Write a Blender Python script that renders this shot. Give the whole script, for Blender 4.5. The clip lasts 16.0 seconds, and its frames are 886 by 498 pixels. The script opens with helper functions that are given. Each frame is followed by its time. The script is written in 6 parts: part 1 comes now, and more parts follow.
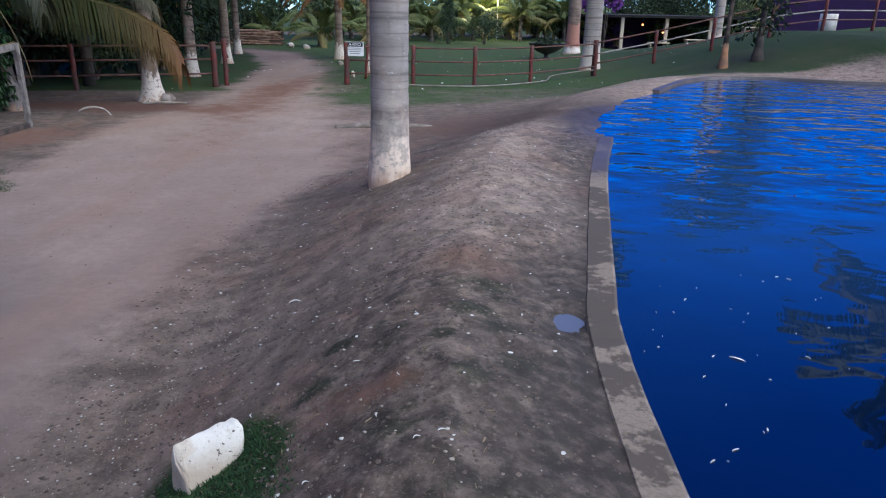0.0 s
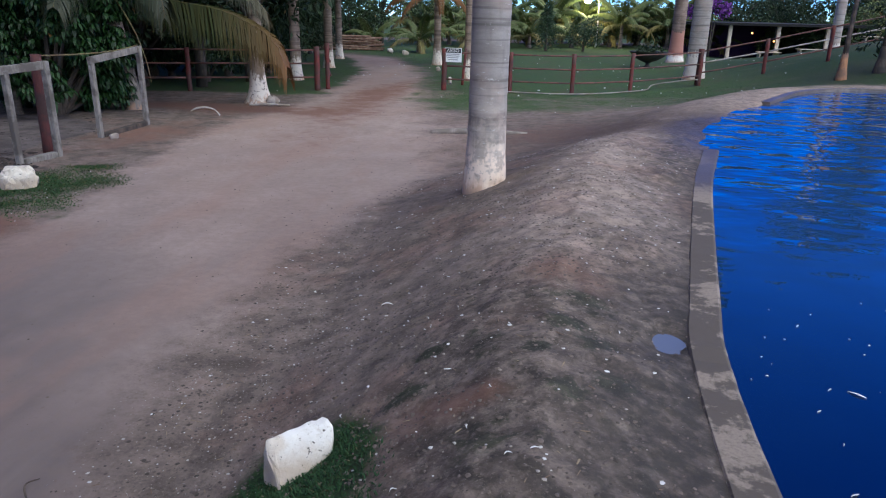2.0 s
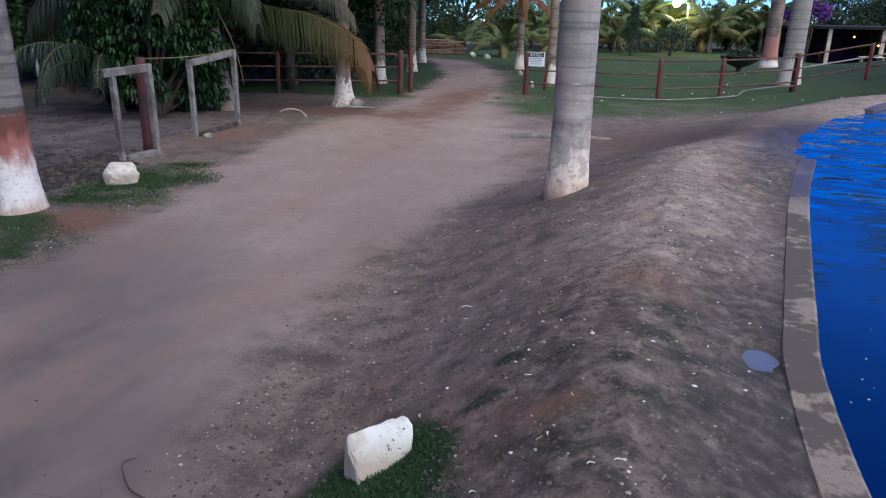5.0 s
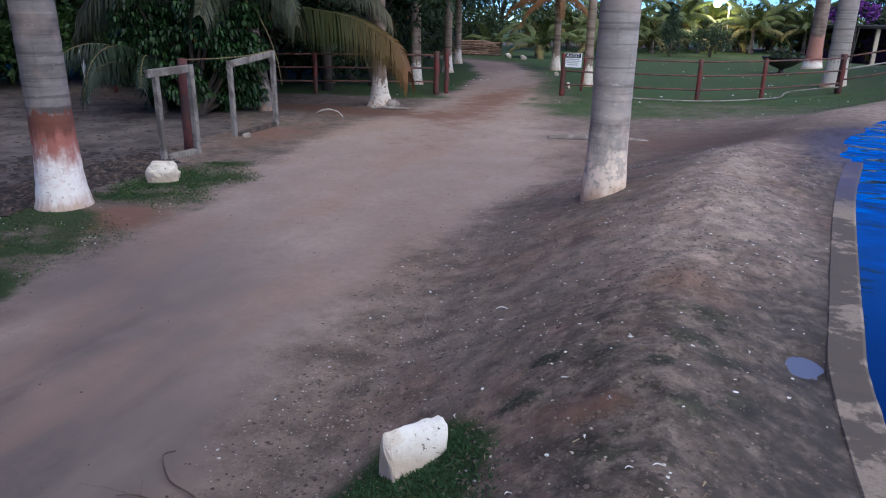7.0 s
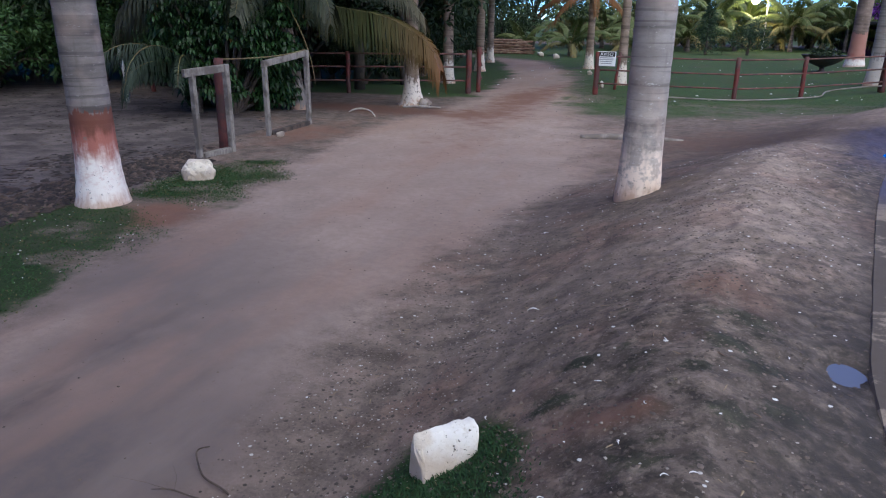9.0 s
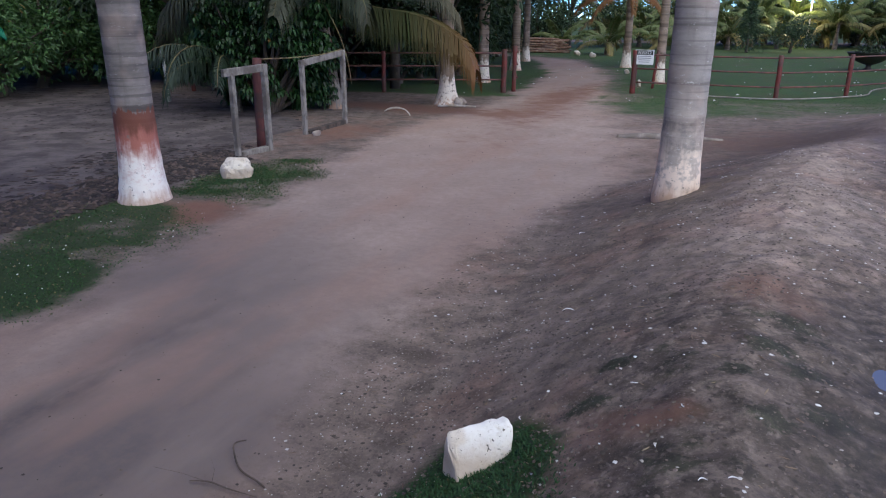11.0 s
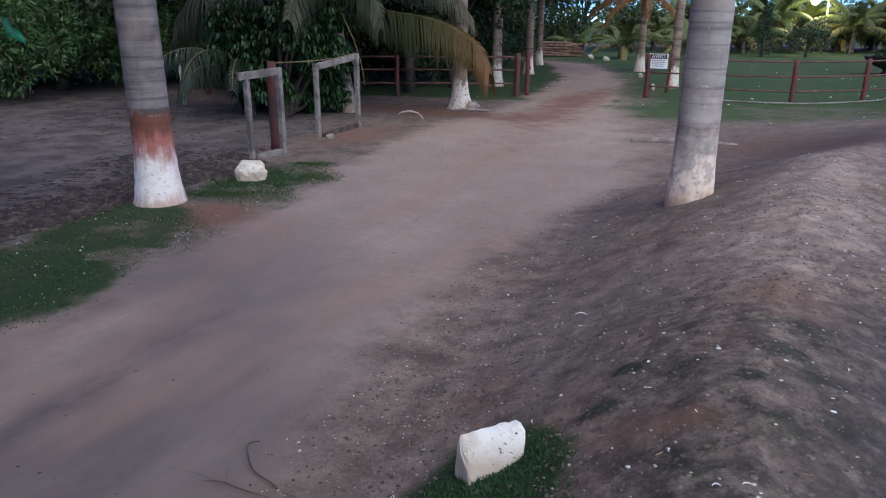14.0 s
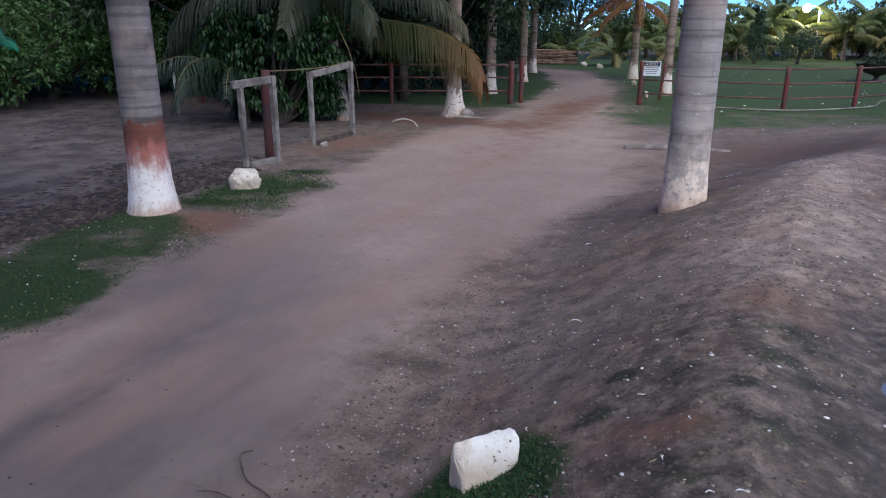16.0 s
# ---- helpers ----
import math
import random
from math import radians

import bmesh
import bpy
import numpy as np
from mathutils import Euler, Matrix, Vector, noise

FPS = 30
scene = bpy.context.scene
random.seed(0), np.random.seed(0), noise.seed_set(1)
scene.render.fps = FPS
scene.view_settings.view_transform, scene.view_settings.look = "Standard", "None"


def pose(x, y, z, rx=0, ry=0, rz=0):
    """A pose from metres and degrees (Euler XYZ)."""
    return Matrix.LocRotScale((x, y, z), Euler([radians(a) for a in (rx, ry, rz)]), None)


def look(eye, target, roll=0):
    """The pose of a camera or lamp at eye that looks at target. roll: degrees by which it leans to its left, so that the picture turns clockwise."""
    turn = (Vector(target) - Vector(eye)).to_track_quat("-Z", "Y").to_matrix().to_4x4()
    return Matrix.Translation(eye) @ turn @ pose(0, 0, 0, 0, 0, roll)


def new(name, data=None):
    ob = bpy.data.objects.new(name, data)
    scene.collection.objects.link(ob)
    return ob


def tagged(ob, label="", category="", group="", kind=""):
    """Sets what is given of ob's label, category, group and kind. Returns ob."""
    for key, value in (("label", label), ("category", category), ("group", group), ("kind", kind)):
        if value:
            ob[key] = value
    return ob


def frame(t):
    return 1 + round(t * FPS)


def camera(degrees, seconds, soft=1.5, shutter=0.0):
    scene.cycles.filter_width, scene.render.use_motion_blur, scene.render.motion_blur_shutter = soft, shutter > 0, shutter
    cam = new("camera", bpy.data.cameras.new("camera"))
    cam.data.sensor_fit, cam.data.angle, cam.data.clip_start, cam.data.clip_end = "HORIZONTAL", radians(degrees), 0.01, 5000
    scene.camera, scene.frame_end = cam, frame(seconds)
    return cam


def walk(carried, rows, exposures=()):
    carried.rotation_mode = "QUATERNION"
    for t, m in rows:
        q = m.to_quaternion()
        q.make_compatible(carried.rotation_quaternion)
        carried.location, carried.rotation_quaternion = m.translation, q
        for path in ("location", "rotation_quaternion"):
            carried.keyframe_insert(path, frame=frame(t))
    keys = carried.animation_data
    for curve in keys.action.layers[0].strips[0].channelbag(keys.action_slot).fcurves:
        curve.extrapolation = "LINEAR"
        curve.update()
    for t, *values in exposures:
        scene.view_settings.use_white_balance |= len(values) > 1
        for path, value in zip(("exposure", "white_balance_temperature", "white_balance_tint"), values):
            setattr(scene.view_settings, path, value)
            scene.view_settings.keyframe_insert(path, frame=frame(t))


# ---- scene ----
cam = camera(65.5, 16.0, soft=1.1)
PATH = [
    (0, (0.045, -0.313, 2.139), (0.025, 1.576, 1.482), 1.1),
    (0.5, (0.023, -0.253, 2.126), (-0.086, 1.626, 1.451), 0.4),
    (1, (0.009, -0.242, 2.13), (-0.167, 1.637, 1.467), 1.0),
    (1.5, (0.007, -0.24, 2.132), (-0.229, 1.636, 1.481), 1.2),
    (2, (-0.004, -0.263, 2.133), (-0.276, 1.61, 1.488), 1.3),
    (2.5, (-0.007, -0.261, 2.136), (-0.321, 1.607, 1.496), 1.2),
    (3, (-0.016, -0.27, 2.137), (-0.37, 1.594, 1.503), 1.0),
    (3.5, (-0.027, -0.237, 2.131), (-0.415, 1.619, 1.496), 1.1),
    (4, (-0.035, -0.236, 2.13), (-0.458, 1.613, 1.495), 1.1),
    (4.5, (-0.041, -0.271, 2.133), (-0.497, 1.569, 1.496), 1.1),
    (7, (-0.065, -0.284, 2.128), (-0.642, 1.522, 1.49), 0.9),
    (7.5, (-0.07, -0.274, 2.129), (-0.668, 1.525, 1.493), 0.9),
    (8, (-0.075, -0.275, 2.13), (-0.69, 1.519, 1.495), 1.0),
    (8.5, (-0.081, -0.277, 2.128), (-0.714, 1.51, 1.49), 0.9),
    (9, (-0.081, -0.273, 2.131), (-0.74, 1.503, 1.489), 0.6),
    (11.5, (-0.094, -0.282, 2.128), (-0.859, 1.45, 1.485), 0.3),
    (12, (-0.098, -0.289, 2.128), (-0.878, 1.437, 1.486), 0.4),
    (12.5, (-0.102, -0.29, 2.131), (-0.893, 1.431, 1.489), 0.4),
    (13, (-0.099, -0.289, 2.129), (-0.895, 1.43, 1.489), 0.4),
    (13.5, (-0.097, -0.29, 2.131), (-0.883, 1.435, 1.493), 0.2),
    (14, (-0.093, -0.289, 2.13), (-0.874, 1.439, 1.495), 0.2),
    (14.5, (-0.092, -0.289, 2.132), (-0.871, 1.442, 1.501), 0.3),
    (15, (-0.097, -0.283, 2.13), (-0.878, 1.448, 1.501), 0.3),
    (15.5, (-0.087, -0.285, 2.13), (-0.87, 1.446, 1.505), 0.2),
    (16, (-0.085, -0.285, 2.132), (-0.856, 1.455, 1.517), 0.1),
]
walk(cam, [(t, look(eye, target, roll)) for t, eye, target, roll in PATH],
     exposures=[(0.0, 1.05, 6150, -13), (4.5, 1.01, 6150, -11), (9.0, 0.96, 6150, -10), (16.0, 0.92, 6150, -10)])

# ---- sky and light: dusk, the sun already gone behind the camera, soft blue sky ----
world = bpy.data.worlds.new("dusk_sky")
scene.world = world
world.use_nodes = True
wn, wl = world.node_tree.nodes, world.node_tree.links
sky = wn.new("ShaderNodeTexSky")
sky.sky_type = "NISHITA"
sky.sun_disc = False
sky.sun_elevation = radians(42)
sky.sun_rotation = radians(131)
sky.air_density = 0.5
sky.dust_density = 0.0
sky.ozone_density = 6.0
deep = wn.new("ShaderNodeHueSaturation")
deep.inputs["Saturation"].default_value = 1.38
deep.inputs["Hue"].default_value = 0.530
wl.new(sky.outputs[0], deep.inputs["Color"])
wl.new(deep.outputs[0], wn["Background"].inputs[0])
wn["Background"].inputs[1].default_value = 0.125

sun_data = bpy.data.lights.new("low_sun", "SUN")
sun_data.energy = 2.55
sun_data.angle = radians(110)
sun_data.color = (1.0, 0.89, 0.82)
sun = new("low_sun", sun_data)
sun.matrix_world = look((0, 0, 0), (-0.755, 0.656, -0.90))


# ---- materials ----
def nodes_of(name):
    m = bpy.data.materials.new(name)
    m.use_nodes = True
    nt = m.node_tree
    return m, nt.nodes, nt.links, nt.nodes["Principled BSDF"]


def mixc(n, l, fac, a, b, mode="MIX"):
    k = n.new("ShaderNodeMix")
    k.data_type, k.blend_type = "RGBA", mode
    for sock, val in ((k.inputs[0], fac), (k.inputs[6], a), (k.inputs[7], b)):
        if hasattr(val, "is_output"):
            l.new(val, sock)
        elif isinstance(val, (int, float)):
            sock.default_value = val
        else:
            sock.default_value = (*val, 1) if len(val) == 3 else val
    return k.outputs[2]


def maths(n, l, op, a, b=0.0, clamp=False):
    k = n.new("ShaderNodeMath")
    k.operation, k.use_clamp = op, clamp
    for sock, val in ((k.inputs[0], a), (k.inputs[1], b)):
        if hasattr(val, "is_output"):
            l.new(val, sock)
        else:
            sock.default_value = val
    return k.outputs[0]


def ramp(n, l, fac, lo, hi):
    k = n.new("ShaderNodeMapRange")
    k.interpolation_type = "SMOOTHSTEP"
    l.new(fac, k.inputs[0])
    k.inputs[1].default_value, k.inputs[2].default_value = lo, hi
    return k.outputs[0]


def noise_tex(n, l, vec, scale, detail=4.0, rough=0.55):
    k = n.new("ShaderNodeTexNoise")
    l.new(vec, k.inputs["Vector"])
    k.inputs["Scale"].default_value = scale
    k.inputs["Detail"].default_value = detail
    k.inputs["Roughness"].default_value = rough
    return k.outputs[0]


def bumped(n, l, bsdf, height, strength, distance):
    k = n.new("ShaderNodeBump")
    k.inputs["Strength"].default_value = strength
    k.inputs["Distance"].default_value = distance
    l.new(height, k.inputs["Height"])
    l.new(k.outputs[0], bsdf.inputs["Normal"])


def coords(n, l, own=True):
    """Object coordinates, shifted at random for each object; or places in the world."""
    if not own:
        return n.new("ShaderNodeNewGeometry").outputs["Position"]
    tc, oi = n.new("ShaderNodeTexCoord"), n.new("ShaderNodeObjectInfo")
    add = n.new("ShaderNodeVectorMath")
    add.operation = "ADD"
    r = maths(n, l, "MULTIPLY", oi.outputs["Random"], 37.0)
    comb = n.new("ShaderNodeCombineXYZ")
    for i in range(3):
        l.new(r, comb.inputs[i])
    l.new(tc.outputs["Object"], add.inputs[0])
    l.new(comb.outputs[0], add.inputs[1])
    return add.outputs[0]


def stretch(n, l, vec, sx, sy, sz):
    k = n.new("ShaderNodeMapping")
    k.inputs["Scale"].default_value = (sx, sy, sz)
    l.new(vec, k.inputs["Vector"])
    return k.outputs[0]


def surface(name, c1, c2, c3, scale, scale2, rough=0.85, bump=0.4, depth=0.01, grain=(1, 1, 1), metal=0.0, spread=(0.42, 0.62)):
    """A weathered surface: two tones in a grain, and stains of a third tone at a larger scale."""
    m, n, l, b = nodes_of(name)
    v = coords(n, l)
    a = noise_tex(n, l, stretch(n, l, v, *grain), scale, 6.0, 0.6)
    s = noise_tex(n, l, v, scale2, 4.0, 0.6)
    col = mixc(n, l, ramp(n, l, a, 0.3, 0.7), c1, c2)
    col = mixc(n, l, ramp(n, l, s, *spread), col, c3)
    l.new(col, b.inputs["Base Color"])
    r = maths(n, l, "ADD", maths(n, l, "MULTIPLY", a, 0.25), rough - 0.12, True)
    l.new(r, b.inputs["Roughness"])
    b.inputs["Metallic"].default_value = metal
    bumped(n, l, b, maths(n, l, "ADD", a, s), bump, depth)
    return m


def foliage(name, c1, c2, dry, rough=0.55):
    """Leaves: each leaf of its own green; the attribute 'dry' turns it to straw."""
    m, n, l, b = nodes_of(name)
    g, oi = n.new("ShaderNodeNewGeometry"), n.new("ShaderNodeObjectInfo")
    k = maths(n, l, "ADD", maths(n, l, "MULTIPLY", g.outputs["Random Per Island"], 0.75), maths(n, l, "MULTIPLY", oi.outputs["Random"], 0.25))
    col = mixc(n, l, k, c1, c2)
    at = n.new("ShaderNodeAttribute")
    at.attribute_name = "dry"
    col = mixc(n, l, at.outputs["Fac"], col, dry)
    v = coords(n, l)
    l.new(col, b.inputs["Base Color"])
    b.inputs["Roughness"].default_value = rough
    b.inputs["Specular IOR Level"].default_value = 0.35
    bumped(n, l, b, noise_tex(n, l, v, 40.0), 0.2, 0.004)
    return m


def trunk_material(name, bark1, bark2, paint_top=0.0, band_top=0.0, paint=(0.80, 0.77, 0.72), rag=0.30, worn=0.35, band=(0.135, 0.060, 0.036)):
    """A ringed grey palm trunk with limewash up to paint_top and an earth-red band above it."""
    m, n, l, b = nodes_of(name)
    tc = n.new("ShaderNodeTexCoord")
    v = coords(n, l)
    xyz = n.new("ShaderNodeSeparateXYZ")
    l.new(tc.outputs["Object"], xyz.inputs[0])
    z = xyz.outputs[2]
    flat = noise_tex(n, l, stretch(n, l, v, 1.3, 1.3, 4), 1.5, 6.0, 0.65)
    rings = noise_tex(n, l, stretch(n, l, v, 0.25, 0.25, 7), 1.0, 2.0, 0.5)
    streak = noise_tex(n, l, stretch(n, l, v, 9, 9, 1.2), 2.0, 4.0)
    blotch = noise_tex(n, l, v, 5.0, 5.0, 0.65)
    fine = noise_tex(n, l, v, 60.0, 3.0)
    col = mixc(n, l, ramp(n, l, flat, 0.25, 0.75), bark1, bark2)
    col = mixc(n, l, maths(n, l, "MULTIPLY", ramp(n, l, rings, 0.52, 0.62), 0.72), col, (bark1[0] * 0.62, bark1[1] * 0.62, bark1[2] * 0.64))
    scar = noise_tex(n, l, stretch(n, l, v, 0.30, 0.30, 19), 1.0, 2.0, 0.6)
    col = mixc(n, l, maths(n, l, "MULTIPLY", ramp(n, l, scar, 0.55, 0.62), 0.55), col, (bark1[0] * 0.50, bark1[1] * 0.49, bark1[2] * 0.50))
    col = mixc(n, l, maths(n, l, "MULTIPLY", ramp(n, l, streak, 0.5, 0.75), 0.3), col, (bark1[0] * 0.6, bark1[1] * 0.58, bark1[2] * 0.55))
    col = mixc(n, l, maths(n, l, "MULTIPLY", ramp(n, l, noise_tex(n, l, v, 1.7, 3.0), 0.5, 0.65), 0.4), col, (0.42, 0.31, 0.25))
    lichen = maths(n, l, "MULTIPLY", ramp(n, l, noise_tex(n, l, stretch(n, l, v, 1, 1, 3), 9.0, 6.0, 0.75), 0.60, 0.68), 0.3 if band_top else 0.6)
    col = mixc(n, l, lichen, col, (0.62, 0.60, 0.55))
    zz = maths(n, l, "ADD", z, maths(n, l, "MULTIPLY", maths(n, l, "ADD", maths(n, l, "SUBTRACT", blotch, 0.5), maths(n, l, "SUBTRACT", streak, 0.5)), rag))
    if paint_top and paint_top < 0.5:
        old = maths(n, l, "MULTIPLY", ramp(n, l, zz, 1.25, 0.35), maths(n, l, "MULTIPLY", ramp(n, l, blotch, 0.35, 0.65), 0.75))
        col = mixc(n, l, old, col, (0.66, 0.54, 0.44))
    if band_top:
        k = maths(n, l, "MULTIPLY", ramp(n, l, zz, band_top + 0.02, band_top - 0.03), 0.9)
        col = mixc(n, l, k, col, band)
    if paint_top:
        below = ramp(n, l, zz, paint_top + 0.09, paint_top - 0.09)
        if paint_top < 0.5:
            below = maths(n, l, "MULTIPLY", ramp(n, l, zz, paint_top + 0.34, paint_top + 0.02), maths(n, l, "ADD", maths(n, l, "MULTIPLY", ramp(n, l, blotch, 0.40, 0.50), 0.62), 0.30))
        pc = mixc(n, l, 0.0, paint, paint)
        if band_top:
            drip = maths(n, l, "ADD", maths(n, l, "MULTIPLY", maths(n, l, "SUBTRACT", streak, 0.5), 0.55), maths(n, l, "MULTIPLY", maths(n, l, "SUBTRACT", blotch, 0.5), 0.75))
            run = ramp(n, l, maths(n, l, "ADD", z, maths(n, l, "MULTIPLY", drip, paint_top)), paint_top * 0.40, paint_top * 0.90)
            pc = mixc(n, l, maths(n, l, "MULTIPLY", run, 0.92), paint, (0.32, 0.074, 0.044))
            wash = maths(n, l, "MULTIPLY", ramp(n, l, noise_tex(n, l, stretch(n, l, v, 1, 1, 1.8), 13.0, 5.0, 0.7), 0.47, 0.68), ramp(n, l, z, paint_top * 0.02, paint_top * 0.60))
            pc = mixc(n, l, maths(n, l, "MULTIPLY", maths(n, l, "MULTIPLY", wash, maths(n, l, "SUBTRACT", 1.0, run)), 0.50), pc, (0.56, 0.29, 0.215))
        foot = ramp(n, l, zz, 0.20, 0.02)
        pc = mixc(n, l, maths(n, l, "MULTIPLY", foot, 0.75), pc, (0.46, 0.27, 0.17))
        chips = ramp(n, l, noise_tex(n, l, v, 16.0, 6.0, 0.7), 0.66 - 0.12 * worn, 0.72 - 0.12 * worn)
        pc = mixc(n, l, maths(n, l, "MULTIPLY", chips, worn * 2), pc, (0.22, 0.18, 0.15))
        col = mixc(n, l, below, col, pc)
    l.new(col, b.inputs["Base Color"])
    b.inputs["Roughness"].default_value = 0.88
    bumped(n, l, b, maths(n, l, "ADD", maths(n, l, "MULTIPLY", fine, 0.35), flat), 0.5, 0.012)
    return m


BARK = (0.205, 0.182, 0.165), (0.385, 0.345, 0.308)
mat_trunk_main = trunk_material("grey_palm_bark_worn_limewash", *BARK, paint_top=0.28, paint=(0.84, 0.69, 0.55), rag=0.35, worn=0.45)
mat_trunk_left = trunk_material("grey_palm_bark_white_and_red", (0.125, 0.108, 0.098), (0.27, 0.238, 0.215), 0.87, 1.11, paint=(0.90, 0.84, 0.76), worn=0.45, band=(0.165, 0.052, 0.030))
mat_trunk_row = trunk_material("grey_brown_palm_bark_white_foot", (0.15, 0.110, 0.080), (0.30, 0.225, 0.165), 0.66, paint=(0.70, 0.62, 0.52), rag=0.75, worn=0.8)
mat_trunk_plain = trunk_material("grey_brown_palm_bark", (0.09, 0.072, 0.06), (0.20, 0.165, 0.14))
mat_trunk_faded = trunk_material("dark_palm_bark_faded_limewash", (0.08, 0.064, 0.054), (0.16, 0.13, 0.11), 0.62, paint=(0.24, 0.21, 0.18), rag=0.8, worn=0.9)
mat_trunk_pale = trunk_material("pale_grey_palm_bark", (0.27, 0.235, 0.205), (0.42, 0.375, 0.335), 0.9, paint=(0.62, 0.55, 0.48), rag=0.8, worn=0.6)
mat_trunk_pink = trunk_material("tan_palm_bark_white_and_pink", (0.15, 0.105, 0.08), (0.27, 0.20, 0.155), 0.55, 1.5, paint=(0.82, 0.77, 0.70), rag=0.4, worn=0.4, band=(0.42, 0.20, 0.15))
mat_bark = surface("brown_tree_bark", (0.055, 0.042, 0.032), (0.12, 0.092, 0.07), (0.04, 0.034, 0.028), 9, 2, grain=(3, 3, 0.7))
mat_orange_bark = surface("orange_brown_bark", (0.30, 0.14, 0.06), (0.42, 0.22, 0.12), (0.2, 0.12, 0.08), 9, 3, grain=(3, 3, 0.7))
mat_frond = foliage("palm_leaflets", (0.016, 0.034, 0.010), (0.046, 0.076, 0.022), (0.17, 0.070, 0.016))
mat_frond_dead = foliage("dead_orange_palm_leaflets", (0.15, 0.068, 0.026), (0.24, 0.115, 0.045), (0.25, 0.13, 0.05), 0.8)
# darker copy of the leaflets, the grove's shade put into the colour
mat_frond_shaded = foliage("shaded_palm_leaflets", (0.014, 0.026, 0.015), (0.040, 0.060, 0.034), (0.20, 0.13, 0.06))
mat_frond_light = foliage("yellow_green_palm_leaflets", (0.05, 0.080, 0.022), (0.125, 0.145, 0.040), (0.30, 0.20, 0.07))
mat_rachis = surface("yellow_green_leaf_stalk", (0.13, 0.12, 0.045), (0.20, 0.17, 0.07), (0.13, 0.085, 0.04), 12, 3, 0.6)
mat_mango = foliage("long_glossy_bush_leaves", (0.015, 0.042, 0.012), (0.105, 0.195, 0.055), (0.25, 0.15, 0.05), 0.40)
mat_bush = foliage("dark_hanging_bush_leaves", (0.004, 0.014, 0.004), (0.042, 0.100, 0.026), (0.25, 0.15, 0.05), 0.42)
mat_leaf = foliage("dark_tree_leaves", (0.009, 0.021, 0.008), (0.034, 0.060, 0.020), (0.2, 0.13, 0.05))
mat_leaf_mid = foliage("olive_shrub_leaves", (0.045, 0.075, 0.022), (0.115, 0.150, 0.050), (0.3, 0.2, 0.08))
mat_leaf_light = foliage("light_shrub_leaves", (0.085, 0.115, 0.035), (0.19, 0.20, 0.065), (0.33, 0.24, 0.10))
mat_conifer = foliage("dark_conifer_needles", (0.018, 0.040, 0.020), (0.045, 0.080, 0.035), (0.1, 0.08, 0.04))
mat_flower = foliage("purple_bougainvillea_bracts", (0.11, 0.020, 0.19), (0.22, 0.05, 0.34), (0.3, 0.1, 0.3))
mat_grass = foliage("short_lawn_grass", (0.021, 0.054, 0.014), (0.046, 0.102, 0.026), (0.17, 0.13, 0.06), 0.7)
mat_clover = foliage("dark_clover_turf", (0.010, 0.034, 0.011), (0.034, 0.086, 0.027), (0.12, 0.10, 0.05), 0.7)


def limewash(name, c1, c2):
    m, n, l, b = nodes_of(name)
    v = coords(n, l)
    a, s = noise_tex(n, l, v, 14.0, 6.0, 0.6), noise_tex(n, l, v, 4.0, 4.0)
    pits = ramp(n, l, noise_tex(n, l, v, 40.0, 3.0, 0.6), 0.655, 0.68)
    col = mixc(n, l, ramp(n, l, a, 0.3, 0.7), c1, c2)
    col = mixc(n, l, maths(n, l, "MULTIPLY", ramp(n, l, s, 0.50, 0.66), 0.7), col, (0.66, 0.57, 0.46))
    vein = ramp(n, l, noise_tex(n, l, stretch(n, l, v, 1.0, 1.0, 2.2), 11.0, 5.0, 0.7), 0.56, 0.66)
    col = mixc(n, l, maths(n, l, "MULTIPLY", vein, 0.40), col, (0.50, 0.42, 0.33))
    xyz = n.new("ShaderNodeSeparateXYZ")
    l.new(n.new("ShaderNodeTexCoord").outputs["Object"], xyz.inputs[0])
    splash = ramp(n, l, maths(n, l, "ADD", xyz.outputs[2], maths(n, l, "MULTIPLY", maths(n, l, "SUBTRACT", a, 0.5), 0.16)), 0.17, 0.05)
    col = mixc(n, l, maths(n, l, "MULTIPLY", splash, 0.75), col, (0.44, 0.33, 0.23))
    specks = ramp(n, l, noise_tex(n, l, v, 70.0, 4.0, 0.7), 0.58, 0.66)
    col = mixc(n, l, maths(n, l, "MULTIPLY", specks, 0.35), col, (0.40, 0.33, 0.26))
    col = mixc(n, l, pits, col, (0.16, 0.14, 0.12))
    l.new(col, b.inputs["Base Color"])
    b.inputs["Roughness"].default_value = 0.92
    bumped(n, l, b, maths(n, l, "SUBTRACT", maths(n, l, "ADD", a, s), maths(n, l, "MULTIPLY", pits, 0.6)), 0.8, 0.012)
    return m


mat_white_rock = limewash("limewashed_stone", (0.90, 0.88, 0.84), (0.78, 0.75, 0.70))
mat_cream_rock = limewash("cream_limewashed_stone", (0.84, 0.77, 0.64), (0.72, 0.63, 0.50))
mat_wood = surface("weathered_grey_timber", (0.185, 0.165, 0.142), (0.315, 0.285, 0.25), (0.12, 0.102, 0.086), 14, 4, 0.85, 0.5, 0.004, grain=(4, 4, 0.35))
mat_wood_dark = surface("dark_red_brown_timber", (0.078, 0.022, 0.021), (0.120, 0.038, 0.034), (0.06, 0.03, 0.028), 14, 4, 0.8, 0.5, 0.004, grain=(4, 4, 0.4))
mat_fence = surface("oxide_red_painted_wood", (0.115, 0.020, 0.017), (0.17, 0.036, 0.028), (0.08, 0.035, 0.03), 12, 3, 0.7, 0.4, 0.004)
